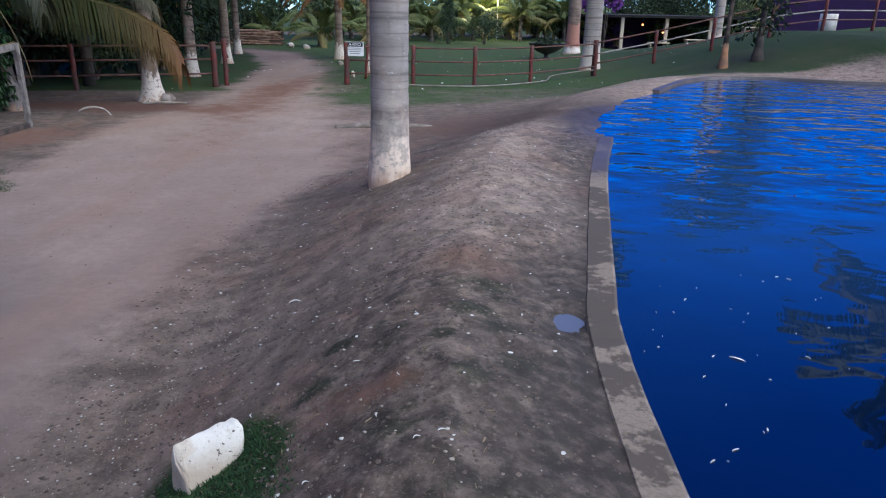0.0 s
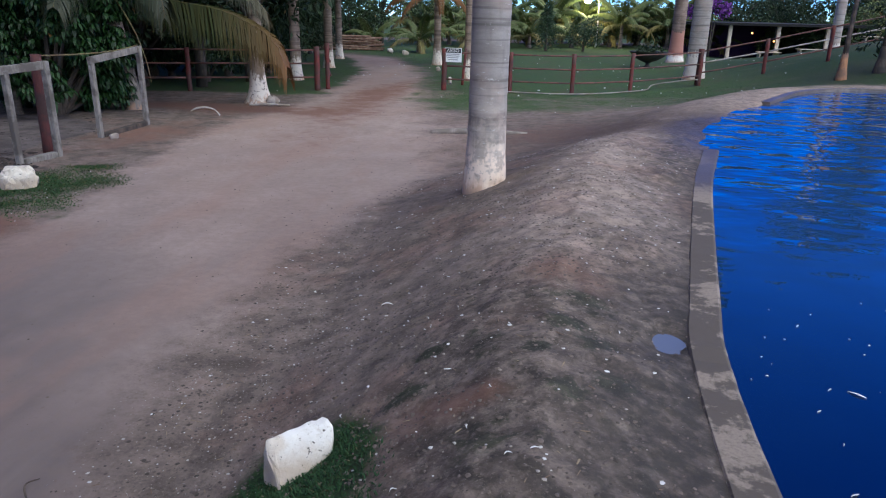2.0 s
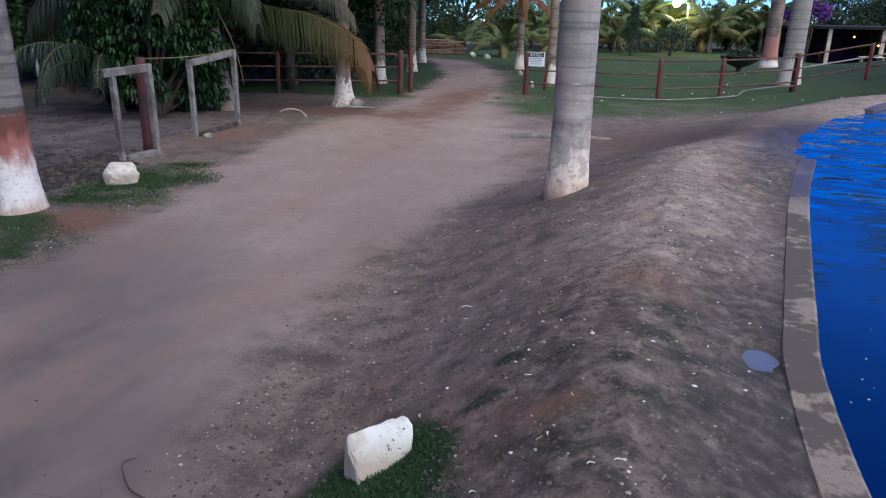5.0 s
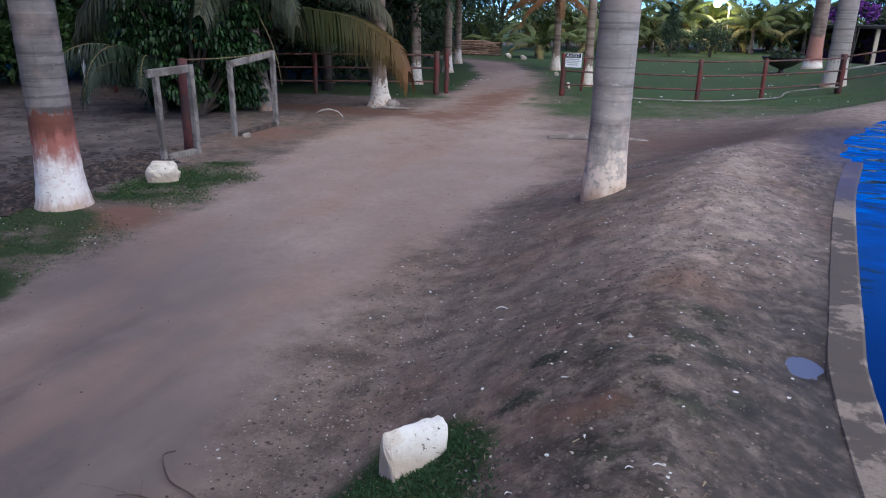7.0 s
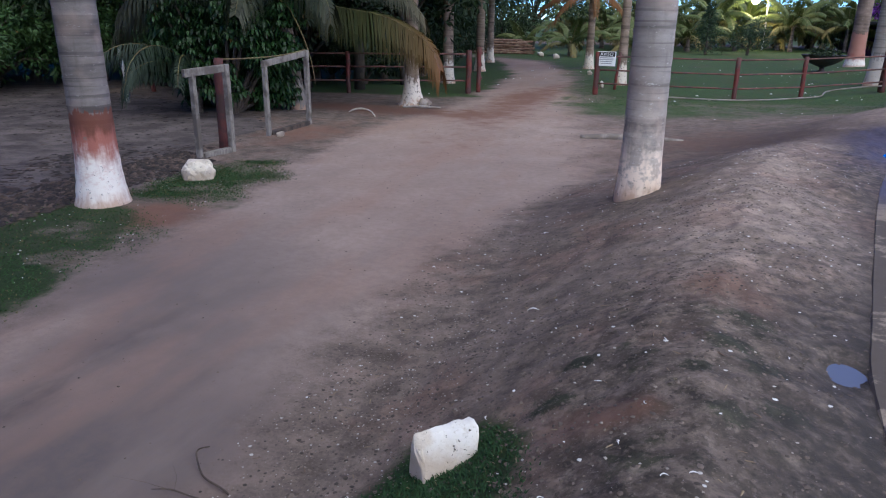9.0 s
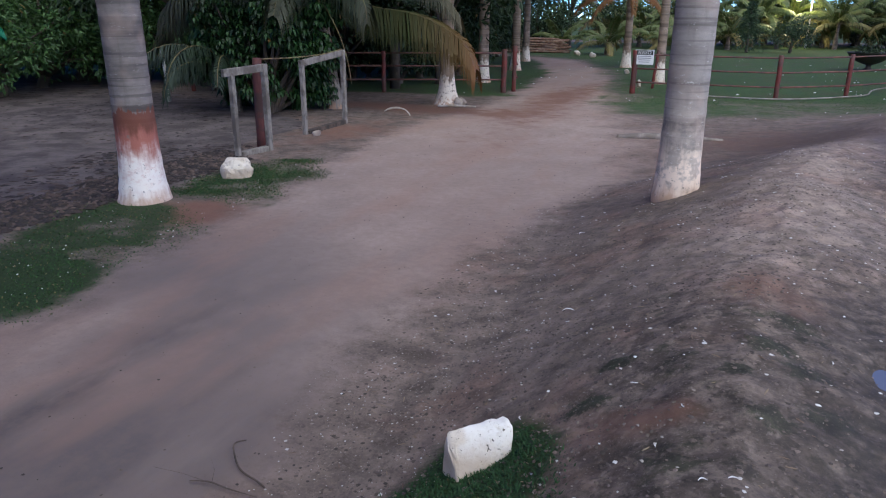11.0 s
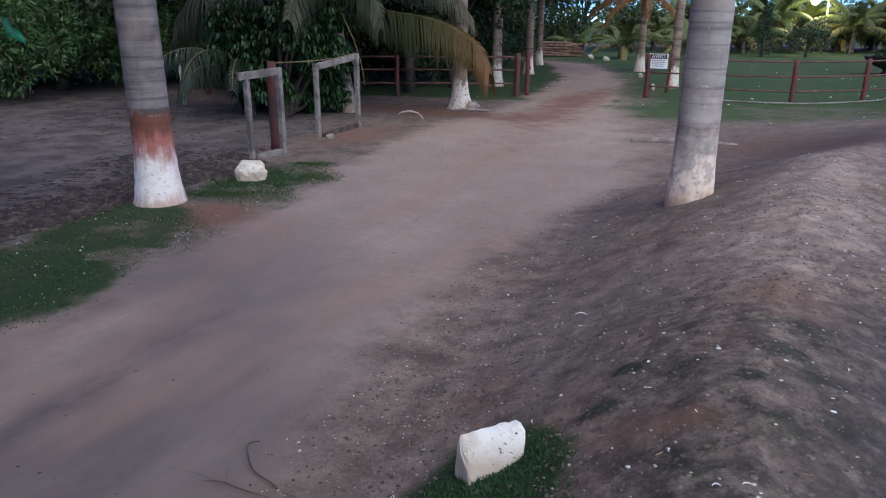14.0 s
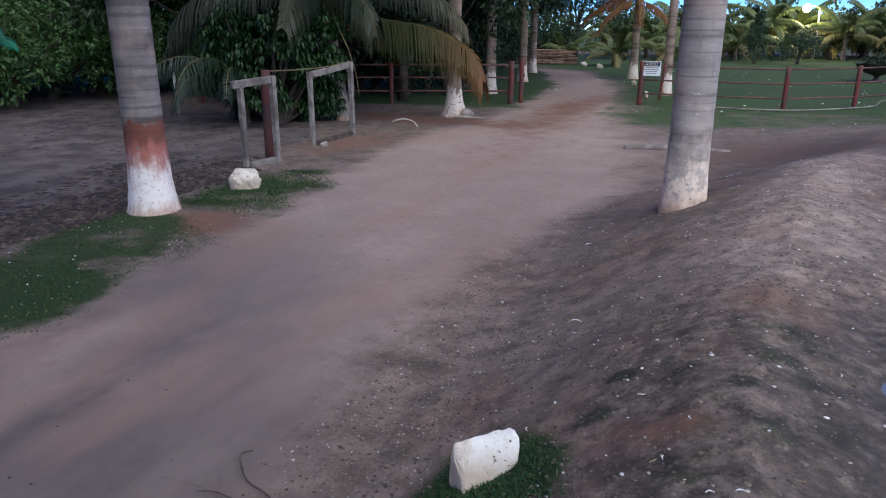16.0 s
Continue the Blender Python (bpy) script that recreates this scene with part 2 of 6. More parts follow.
mat_rail = surface("faded_red_brown_rail_paint", (0.12, 0.048, 0.036), (0.19, 0.085, 0.066), (0.08, 0.042, 0.035), 12, 3, 0.7, 0.4, 0.004, grain=(0.5, 0.5, 3))
mat_rail_pale = surface("bare_pale_rail_wood", (0.34, 0.30, 0.26), (0.46, 0.42, 0.37), (0.27, 0.23, 0.2), 12, 3, 0.8, 0.4, 0.004)
mat_log = surface("grey_driftwood", (0.36, 0.32, 0.27), (0.52, 0.47, 0.41), (0.30, 0.25, 0.2), 15, 4, 0.85, 0.5, 0.004, grain=(4, 4, 0.5))
mat_log_grey = surface("dusty_grey_log", (0.24, 0.205, 0.175), (0.36, 0.315, 0.275), (0.19, 0.16, 0.135), 15, 4, 0.85, 0.5, 0.004, grain=(4, 4, 0.5))
mat_straw = surface("dry_straw", (0.22, 0.16, 0.10), (0.33, 0.26, 0.17), (0.15, 0.10, 0.07), 20, 5, 0.9, 0.3, 0.002)
mat_logs_red = surface("stacked_log_bark", (0.10, 0.05, 0.032), (0.18, 0.10, 0.065), (0.24, 0.17, 0.12), 9, 4, 0.85, 0.5)
mat_sign = surface("white_sign_enamel", (0.86, 0.86, 0.85), (0.88, 0.88, 0.87), (0.80, 0.80, 0.78), 20, 3, 0.45, 0.1, 0.001)
mat_black = surface("black_sign_ink", (0.015, 0.015, 0.017), (0.022, 0.022, 0.024), (0.03, 0.03, 0.03), 20, 3, 0.5, 0.1, 0.001)
mat_grey_ink = surface("grey_sign_print", (0.30, 0.30, 0.31), (0.36, 0.36, 0.37), (0.3, 0.3, 0.3), 20, 3, 0.5, 0.1, 0.001)
mat_pipe = surface("pale_grey_hose", (0.24, 0.22, 0.19), (0.33, 0.30, 0.26), (0.18, 0.15, 0.12), 10, 2, 0.6, 0.2, 0.002)
mat_iron = surface("black_iron", (0.018, 0.018, 0.02), (0.035, 0.035, 0.037), (0.05, 0.035, 0.03), 12, 4, 0.6, 0.4, 0.004)
mat_lamp_pole = surface("pale_lamp_pole", (0.52, 0.50, 0.46), (0.62, 0.60, 0.56), (0.4, 0.37, 0.33), 12, 3, 0.6, 0.2, 0.002)
mat_thatch = surface("dark_roof_tiles", (0.012, 0.011, 0.012), (0.022, 0.020, 0.020), (0.01, 0.01, 0.01), 10, 2, 0.95, 0.5)
mat_pillar = surface("cream_pillar_paint", (0.62, 0.52, 0.38), (0.70, 0.60, 0.46), (0.5, 0.4, 0.3), 10, 3, 0.8, 0.2)
mat_shed = surface("dark_purple_wall_paint", (0.045, 0.016, 0.070), (0.065, 0.024, 0.098), (0.05, 0.02, 0.07), 6, 1.5, 0.8, 0.2)
mat_tarp = surface("green_plastic_tarp", (0.015, 0.16, 0.085), (0.025, 0.22, 0.12), (0.02, 0.12, 0.07), 6, 2, 0.5, 0.3, 0.01)
mat_feather = surface("white_feather", (0.78, 0.77, 0.75), (0.70, 0.69, 0.68), (0.6, 0.58, 0.56), 30, 8, 0.7, 0.2, 0.001)
mat_twig = surface("dry_twig", (0.07, 0.05, 0.04), (0.14, 0.105, 0.08), (0.05, 0.04, 0.035), 20, 5, 0.9, 0.3, 0.002)
mat_stone = surface("tan_field_stone", (0.33, 0.28, 0.23), (0.45, 0.39, 0.33), (0.25, 0.20, 0.17), 10, 3, 0.9, 0.5)


def crumbs(name, tones, rough=0.9):
    """Loose bits, each of its own tone."""
    m, n, l, b = nodes_of(name)
    g = n.new("ShaderNodeNewGeometry")
    r = n.new("ShaderNodeValToRGB")
    l.new(g.outputs["Random Per Island"], r.inputs[0])
    r.color_ramp.elements[0].color, r.color_ramp.elements[1].color = (*tones[0], 1), (*tones[-1], 1)
    for i, t in enumerate(tones[1:-1]):
        e = r.color_ramp.elements.new((i + 1) / (len(tones) - 1))
        e.color = (*t, 1)
    grain = noise_tex(n, l, coords(n, l, False), 160.0)
    l.new(mixc(n, l, maths(n, l, "MULTIPLY", grain, 0.4), r.outputs[0], (0.08, 0.065, 0.055)), b.inputs["Base Color"])
    b.inputs["Roughness"].default_value = rough
    return m


def ground_material():
    m, n, l, b = nodes_of("trodden_earth_and_grass")
    p = coords(n, l, False)

    def mask(name):
        at = n.new("ShaderNodeAttribute")
        at.attribute_name = name
        return at.outputs["Fac"]
    big = noise_tex(n, l, p, 0.35, 3.0)
    mid = noise_tex(n, l, p, 1.7, 5.0, 0.62)
    small = noise_tex(n, l, p, 9.0, 6.0, 0.68)
    fine = noise_tex(n, l, p, 55.0, 5.0, 0.7)
    gravel = noise_tex(n, l, p, 140.0, 2.0, 0.6)
    # bank soil: grey-brown, with red bare places, dark damp blots and pale trodden patches
    patch = noise_tex(n, l, p, 1.25, 4.0, 0.55)
    blot = noise_tex(n, l, stretch(n, l, p, 1.0, 1.25, 1.0), 3.4, 6.0, 0.62)
    spots = noise_tex(n, l, p, 13.0, 4.0, 0.6)
    shift = n.new("ShaderNodeVectorMath")
    shift.operation = "ADD"
    l.new(p, shift.inputs[0])
    shift.inputs[1].default_value = (31.0, 17.0, 5.0)
    q = shift.outputs[0]
    bare = noise_tex(n, l, q, 2.7, 6.0, 0.62)
    soil = mixc(n, l, ramp(n, l, mid, 0.36, 0.64), (0.152, 0.119, 0.100), (0.225, 0.177, 0.150))
    soil = mixc(n, l, maths(n, l, "MULTIPLY", ramp(n, l, patch, 0.50, 0.66), 0.60), soil, (0.250, 0.160, 0.127))
    soil = mixc(n, l, maths(n, l, "MULTIPLY", ramp(n, l, bare, 0.50, 0.70), 0.42), soil, (0.265, 0.212, 0.180))
    soil = mixc(n, l, maths(n, l, "MULTIPLY", ramp(n, l, blot, 0.46, 0.66), 0.55), soil, (0.066, 0.054, 0.043))
    soil = mixc(n, l, maths(n, l, "MULTIPLY", ramp(n, l, small, 0.50, 0.68), 0.24), soil, (0.078, 0.062, 0.051))
    # pale trodden crest
    crest = mixc(n, l, ramp(n, l, mid, 0.36, 0.64), (0.285, 0.222, 0.184), (0.375, 0.298, 0.250))
    crest = mixc(n, l, maths(n, l, "MULTIPLY", ramp(n, l, patch, 0.46, 0.70), 0.48), crest, (0.350, 0.228, 0.182))
    crest = mixc(n, l, maths(n, l, "MULTIPLY", ramp(n, l, bare, 0.48, 0.70), 0.34), crest, (0.400, 0.330, 0.285))
    crest = mixc(n, l, maths(n, l, "MULTIPLY", ramp(n, l, blot, 0.48, 0.68), 0.40), crest, (0.150, 0.118, 0.097))
    crest = mixc(n, l, maths(n, l, "MULTIPLY", ramp(n, l, small, 0.54, 0.70), 0.40), crest, (0.120, 0.094, 0.076))
    col = mixc(n, l, mask("crest"), soil, crest)
    moss_falloff = maths(n, l, "MULTIPLY", ramp(n, l, noise_tex(n, l, q, 3.8, 6.0, 0.70), 0.54, 0.66), mask("moss_falloff"))
    col = mixc(n, l, maths(n, l, "MULTIPLY", moss_falloff, 0.9), col, (0.030, 0.040, 0.019))
    near_bank = maths(n, l, "MAXIMUM", mask("moss_falloff"), maths(n, l, "MULTIPLY", mask("crest"), 0.5))
    clot = ramp(n, l, noise_tex(n, l, p, 8.5, 5.0, 0.60), 0.53, 0.61)
    col = mixc(n, l, maths(n, l, "MULTIPLY", maths(n, l, "MULTIPLY", clot, near_bank), 0.66), col, (0.045, 0.039, 0.031))
    pale = ramp(n, l, noise_tex(n, l, q, 7.0, 6.0, 0.62), 0.55, 0.66)
    col = mixc(n, l, maths(n, l, "MULTIPLY", maths(n, l, "MULTIPLY", pale, near_bank), 0.60), col, (0.36, 0.292, 0.248))
    weed = ramp(n, l, maths(n, l, "ADD", mask("weeds"), maths(n, l, "MULTIPLY", maths(n, l, "SUBTRACT", noise_tex(n, l, p, 14.0, 6.0, 0.8), 0.5), 2.0)), 0.45, 0.85)
    col = mixc(n, l, maths(n, l, "MULTIPLY", weed, 0.86), col, (0.024, 0.038, 0.017))
    # whole near bank darkened: mossy soil, plus lens falloff painted in
    col = mixc(n, l, maths(n, l, "MULTIPLY", mask("moss_falloff"), 0.42), col, (0.060, 0.050, 0.042))
    # broken, crumbly tone at all scales
    crumb = ramp(n, l, noise_tex(n, l, q, 7.5, 9.0, 0.70), 0.36, 0.66)
    tone = n.new("ShaderNodeCombineColor")
    for i, warm in enumerate((1.0, 0.97, 0.94)):
        l.new(maths(n, l, "ADD", maths(n, l, "MULTIPLY", crumb, 0.95 * warm), 0.56), tone.inputs[i])
    col = mixc(n, l, maths(n, l, "ADD", maths(n, l, "MULTIPLY", mask("moss_falloff"), 0.55), 0.45), col, tone.outputs[0], "MULTIPLY")
    # loose grain: dark crumbs, pale grit
    col = mixc(n, l, maths(n, l, "MULTIPLY", ramp(n, l, spots, 0.59, 0.66), 0.42), col, (0.062, 0.050, 0.041))
    grit = noise_tex(n, l, p, 42.0, 5.0, 0.78)
    col = mixc(n, l, maths(n, l, "MULTIPLY", ramp(n, l, grit, 0.53, 0.63), 0.36), col, (0.052, 0.042, 0.035))
    col = mixc(n, l, maths(n, l, "MULTIPLY", ramp(n, l, grit, 0.44, 0.35), 0.42), col, (0.33, 0.275, 0.235))
    col = mixc(n, l, maths(n, l, "MULTIPLY", ramp(n, l, gravel, 0.70, 0.78), 0.6), col, (0.42, 0.38, 0.345))
    # fine pinkish road dirt
    road = mixc(n, l, ramp(n, l, mid, 0.3, 0.7), (0.405, 0.308, 0.259), (0.478, 0.371, 0.315))
    road = mixc(n, l, maths(n, l, "MULTIPLY", ramp(n, l, big, 0.38, 0.70), 0.5), road, (0.40, 0.280, 0.225))
    road = mixc(n, l, maths(n, l, "MULTIPLY", ramp(n, l, fine, 0.52, 0.75), 0.25), road, (0.20, 0.15, 0.125))
    # damp tone on the near track, largely lens falloff put into the colour
    road = mixc(n, l, maths(n, l, "MULTIPLY", ramp(n, l, noise_tex(n, l, stretch(n, l, p, 1.0, 0.7, 1), 0.55, 4.0, 0.5), 0.22, 0.66), mask("damp_falloff")), road, (0.138, 0.116, 0.114))
    rut = maths(n, l, "MULTIPLY", mask("rut"), ramp(n, l, noise_tex(n, l, stretch(n, l, p, 1.0, 0.45, 1), 2.4, 6.0, 0.62), 0.34, 0.62))
    road = mixc(n, l, maths(n, l, "MULTIPLY", rut, 0.85), road, (0.098, 0.083, 0.082))
    road = mixc(n, l, maths(n, l, "MULTIPLY", ramp(n, l, noise_tex(n, l, p, 20.0, 5.0, 0.75), 0.60, 0.68), 0.45), road, (0.16, 0.115, 0.095))
    lane = noise_tex(n, l, stretch(n, l, p, 1.0, 0.30, 1), 1.1, 5.0, 0.6)
    road = mixc(n, l, maths(n, l, "MULTIPLY", ramp(n, l, lane, 0.46, 0.64), 0.34), road, (0.36, 0.215, 0.160))
    road = mixc(n, l, maths(n, l, "MULTIPLY", ramp(n, l, lane, 0.46, 0.30), 0.45), road, (0.29, 0.235, 0.205))
    dust = ramp(n, l, noise_tex(n, l, q, 11.0, 9.0, 0.72), 0.34, 0.66)
    road = mixc(n, l, maths(n, l, "MULTIPLY", maths(n, l, "SUBTRACT", 1.0, dust), 0.34), road, (0.215, 0.160, 0.134))
    rk = maths(n, l, "ADD", mask("road"), maths(n, l, "MULTIPLY", maths(n, l, "SUBTRACT", maths(n, l, "ADD", small, mid), 1.0), 0.75))
    rk = maths(n, l, "ADD", rk, maths(n, l, "MULTIPLY", maths(n, l, "SUBTRACT", fine, 0.5), 0.6))
    col = mixc(n, l, ramp(n, l, rk, 0.14, 0.86), col, road)
    # red bare earth
    red = mixc(n, l, small, (0.150, 0.079, 0.057), (0.255, 0.142, 0.104))
    col = mixc(n, l, ramp(n, l, maths(n, l, "ADD", mask("red"), maths(n, l, "MULTIPLY", maths(n, l, "SUBTRACT", maths(n, l, "ADD", mid, maths(n, l, "MULTIPLY", bare, 1.4)), 1.2), 0.8)), 0.25, 1.05), col, red)
    # darker brown beyond the bank and round the palm's foot
    dark_patch = maths(n, l, "MULTIPLY", mask("dark_patch"), ramp(n, l, maths(n, l, "ADD", mid, maths(n, l, "MULTIPLY", small, 0.5)), 0.44, 0.76))
    col = mixc(n, l, maths(n, l, "MULTIPLY", dark_patch, 0.9), col, (0.088, 0.062, 0.051))
    # mud
    mud = mixc(n, l, ramp(n, l, mid, 0.35, 0.65), (0.078, 0.064, 0.061), (0.172, 0.143, 0.135))
    mud = mixc(n, l, maths(n, l, "MULTIPLY", ramp(n, l, small, 0.5, 0.7), 0.6), mud, (0.075, 0.062, 0.057))
    mk = ramp(n, l, maths(n, l, "ADD", mask("mud"), maths(n, l, "MULTIPLY", maths(n, l, "SUBTRACT", small, 0.5), 0.5)), 0.3, 0.7)
    col = mixc(n, l, mk, col, mud)
    wet = mask("wet")
    col = mixc(n, l, maths(n, l, "MULTIPLY", maths(n, l, "MULTIPLY", wet, maths(n, l, "ADD", maths(n, l, "MULTIPLY", ramp(n, l, spots, 0.35, 0.60), 0.5), 0.4)), 0.95), col, (0.040, 0.034, 0.028))
    # grass cover
    gr = mixc(n, l, ramp(n, l, fine, 0.35, 0.65), (0.012, 0.026, 0.008), (0.036, 0.070, 0.019))
    gr = mixc(n, l, maths(n, l, "MULTIPLY", ramp(n, l, big, 0.42, 0.66), 0.5), gr, (0.058, 0.062, 0.032))
    mown = mixc(n, l, ramp(n, l, fine, 0.35, 0.65), (0.026, 0.050, 0.015), (0.070, 0.118, 0.036))
    mown = mixc(n, l, maths(n, l, "MULTIPLY", ramp(n, l, noise_tex(n, l, q, 0.8, 6.0, 0.68), 0.46, 0.66), 0.55), mown, (0.072, 0.064, 0.036))
    gr = mixc(n, l, mask("lawn"), gr, mown)
    gk = maths(n, l, "ADD", mask("grass"), maths(n, l, "MULTIPLY", maths(n, l, "SUBTRACT", maths(n, l, "ADD", small, mid), 1.0), 0.7))
    gk = maths(n, l, "ADD", gk, maths(n, l, "MULTIPLY", maths(n, l, "SUBTRACT", patch, 0.5), 0.9))
    gk = ramp(n, l, maths(n, l, "ADD", gk, maths(n, l, "MULTIPLY", maths(n, l, "SUBTRACT", fine, 0.5), 0.5)), 0.30, 0.92)
    col = mixc(n, l, gk, col, gr)
    l.new(col, b.inputs["Base Color"])
    l.new(maths(n, l, "SUBTRACT", 0.93, maths(n, l, "ADD", maths(n, l, "ADD", maths(n, l, "MULTIPLY", wet, 0.22), maths(n, l, "MULTIPLY", mask("shore"), 0.30)), maths(n, l, "MULTIPLY", mk, 0.12)), True), b.inputs["Roughness"])
    b.inputs["Specular IOR Level"].default_value = 0.3
    hgt = maths(n, l, "ADD", maths(n, l, "MULTIPLY", small, 0.55), maths(n, l, "ADD", maths(n, l, "MULTIPLY", fine, 0.35), maths(n, l, "MULTIPLY", gravel, 0.15)))
    rough_here = maths(n, l, "SUBTRACT", 1.0, maths(n, l, "MULTIPLY", ramp(n, l, rk, 0.3, 0.7), 0.72))
    bumped(n, l, b, maths(n, l, "MULTIPLY", hgt, rough_here), 0.50, 0.020)
    return m


def water_material():
    m, n, l, b = nodes_of("blue_pond_water")
    p = coords(n, l, False)
    xyz = n.new("ShaderNodeSeparateXYZ")
    l.new(p, xyz.inputs[0])
    # Far water painted paler blue, standing in for reflected sky; near water darker.
    sky_sheen = ramp(n, l, maths(n, l, "ADD", xyz.outputs[1], maths(n, l, "MULTIPLY", noise_tex(n, l, p, 0.5, 3.0), 1.6)), 2.6, 6.0)
    l.new(mixc(n, l, sky_sheen, (0.0022, 0.008, 0.030), (0.018, 0.056, 0.150)), b.inputs["Base Color"])
    b.inputs["Roughness"].default_value = 0.02
    b.inputs["IOR"].default_value = 2.2
    wide = noise_tex(n, l, stretch(n, l, p, 0.9, 1.15, 1), 1.7, 1.5, 0.45)
    tight = noise_tex(n, l, stretch(n, l, p, 0.8, 1.2, 1), 4.6, 1.5, 0.45)
    swell = noise_tex(n, l, p, 0.45, 1.0)
    rest = ramp(n, l, maths(n, l, "ADD", xyz.outputs[1], maths(n, l, "MULTIPLY", maths(n, l, "SUBTRACT", swell, 0.5), 5.0)), 3.4, 7.0)
    strength = maths(n, l, "ADD", maths(n, l, "MULTIPLY", rest, 0.88), 0.12)
    h = maths(n, l, "MULTIPLY", maths(n, l, "ADD", wide, maths(n, l, "MULTIPLY", tight, 0.22)), strength)
    bumped(n, l, b, h, 1.0, 0.062)
    return m


def curb_material():
    m, n, l, b = nodes_of("patchy_wet_concrete")
    p = coords(n, l, False)
    xyz = n.new("ShaderNodeSeparateXYZ")
    l.new(p, xyz.inputs[0])
    a = noise_tex(n, l, p, 4.2, 6.0, 0.68)
    f = noise_tex(n, l, p, 60.0, 4.0, 0.65)
    big = noise_tex(n, l, p, 1.1, 2.0)
    dry = ramp(n, l, maths(n, l, "ADD", maths(n, l, "MULTIPLY", a, 0.6), maths(n, l, "MULTIPLY", big, 0.5)), 0.55, 0.60)
    col = mixc(n, l, dry, (0.100, 0.080, 0.067), (0.285, 0.230, 0.186))
    col = mixc(n, l, maths(n, l, "MULTIPLY", ramp(n, l, f, 0.4, 0.7), 0.35), col, (0.10, 0.085, 0.072))
    col = mixc(n, l, maths(n, l, "MULTIPLY", ramp(n, l, noise_tex(n, l, p, 17.0, 6.0, 0.7), 0.50, 0.66), 0.4), col, (0.085, 0.066, 0.052))
    soaked = ramp(n, l, xyz.outputs[1], 6.0, 7.0)
    col = mixc(n, l, maths(n, l, "MULTIPLY", soaked, 0.6), col, (0.12, 0.10, 0.088))
    caked = maths(n, l, "MULTIPLY", ramp(n, l, maths(n, l, "ADD", xyz.outputs[1], maths(n, l, "MULTIPLY", a, 3.0)), 9.4, 10.6), ramp(n, l, xyz.outputs[1], 16.5, 14.0))
    col = mixc(n, l, maths(n, l, "MULTIPLY", caked, 0.9), col, (0.105, 0.080, 0.066))
    l.new(col, b.inputs["Base Color"])
    l.new(maths(n, l, "SUBTRACT", 0.85, maths(n, l, "MULTIPLY", soaked, 0.45)), b.inputs["Roughness"])
    bumped(n, l, b, maths(n, l, "ADD", f, a), 0.35, 0.006)
    return m


mat_ground = ground_material()
mat_pebble = crumbs("pale_mixed_pebbles", [(0.28, 0.23, 0.19), (0.42, 0.37, 0.32), (0.62, 0.59, 0.55), (0.78, 0.77, 0.75)])
mat_clod = crumbs("dark_soil_crumbs", [(0.045, 0.036, 0.030), (0.085, 0.066, 0.055), (0.13, 0.10, 0.082), (0.20, 0.155, 0.128)])
mat_soil_lump = crumbs("brown_soil_lumps", [(0.050, 0.040, 0.033), (0.095, 0.074, 0.061), (0.145, 0.113, 0.093), (0.23, 0.178, 0.148)])
mat_dead_leaf = crumbs("fallen_dry_leaves", [(0.012, 0.010, 0.010), (0.028, 0.021, 0.018), (0.060, 0.040, 0.031), (0.15, 0.105, 0.082)], 0.85)
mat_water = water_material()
mat_curb = curb_material()
lamp_mat, ln_, ll_, lb_ = nodes_of("lit_lamp_glass")
lb_.inputs["Base Color"].default_value = (0.9, 0.85, 0.7, 1)
lb_.inputs["Emission Color"].default_value = (1.0, 0.80, 0.50, 1)
lb_.inputs["Emission Strength"].default_value = 25.0
ember_mat, en_, el_, eb_ = nodes_of("lit_orange_bulb")
eb_.inputs["Base Color"].default_value = (0.9, 0.5, 0.2, 1)
eb_.inputs["Emission Color"].default_value = (1.0, 0.33, 0.10, 1)
eb_.inputs["Emission Strength"].default_value = 2.5


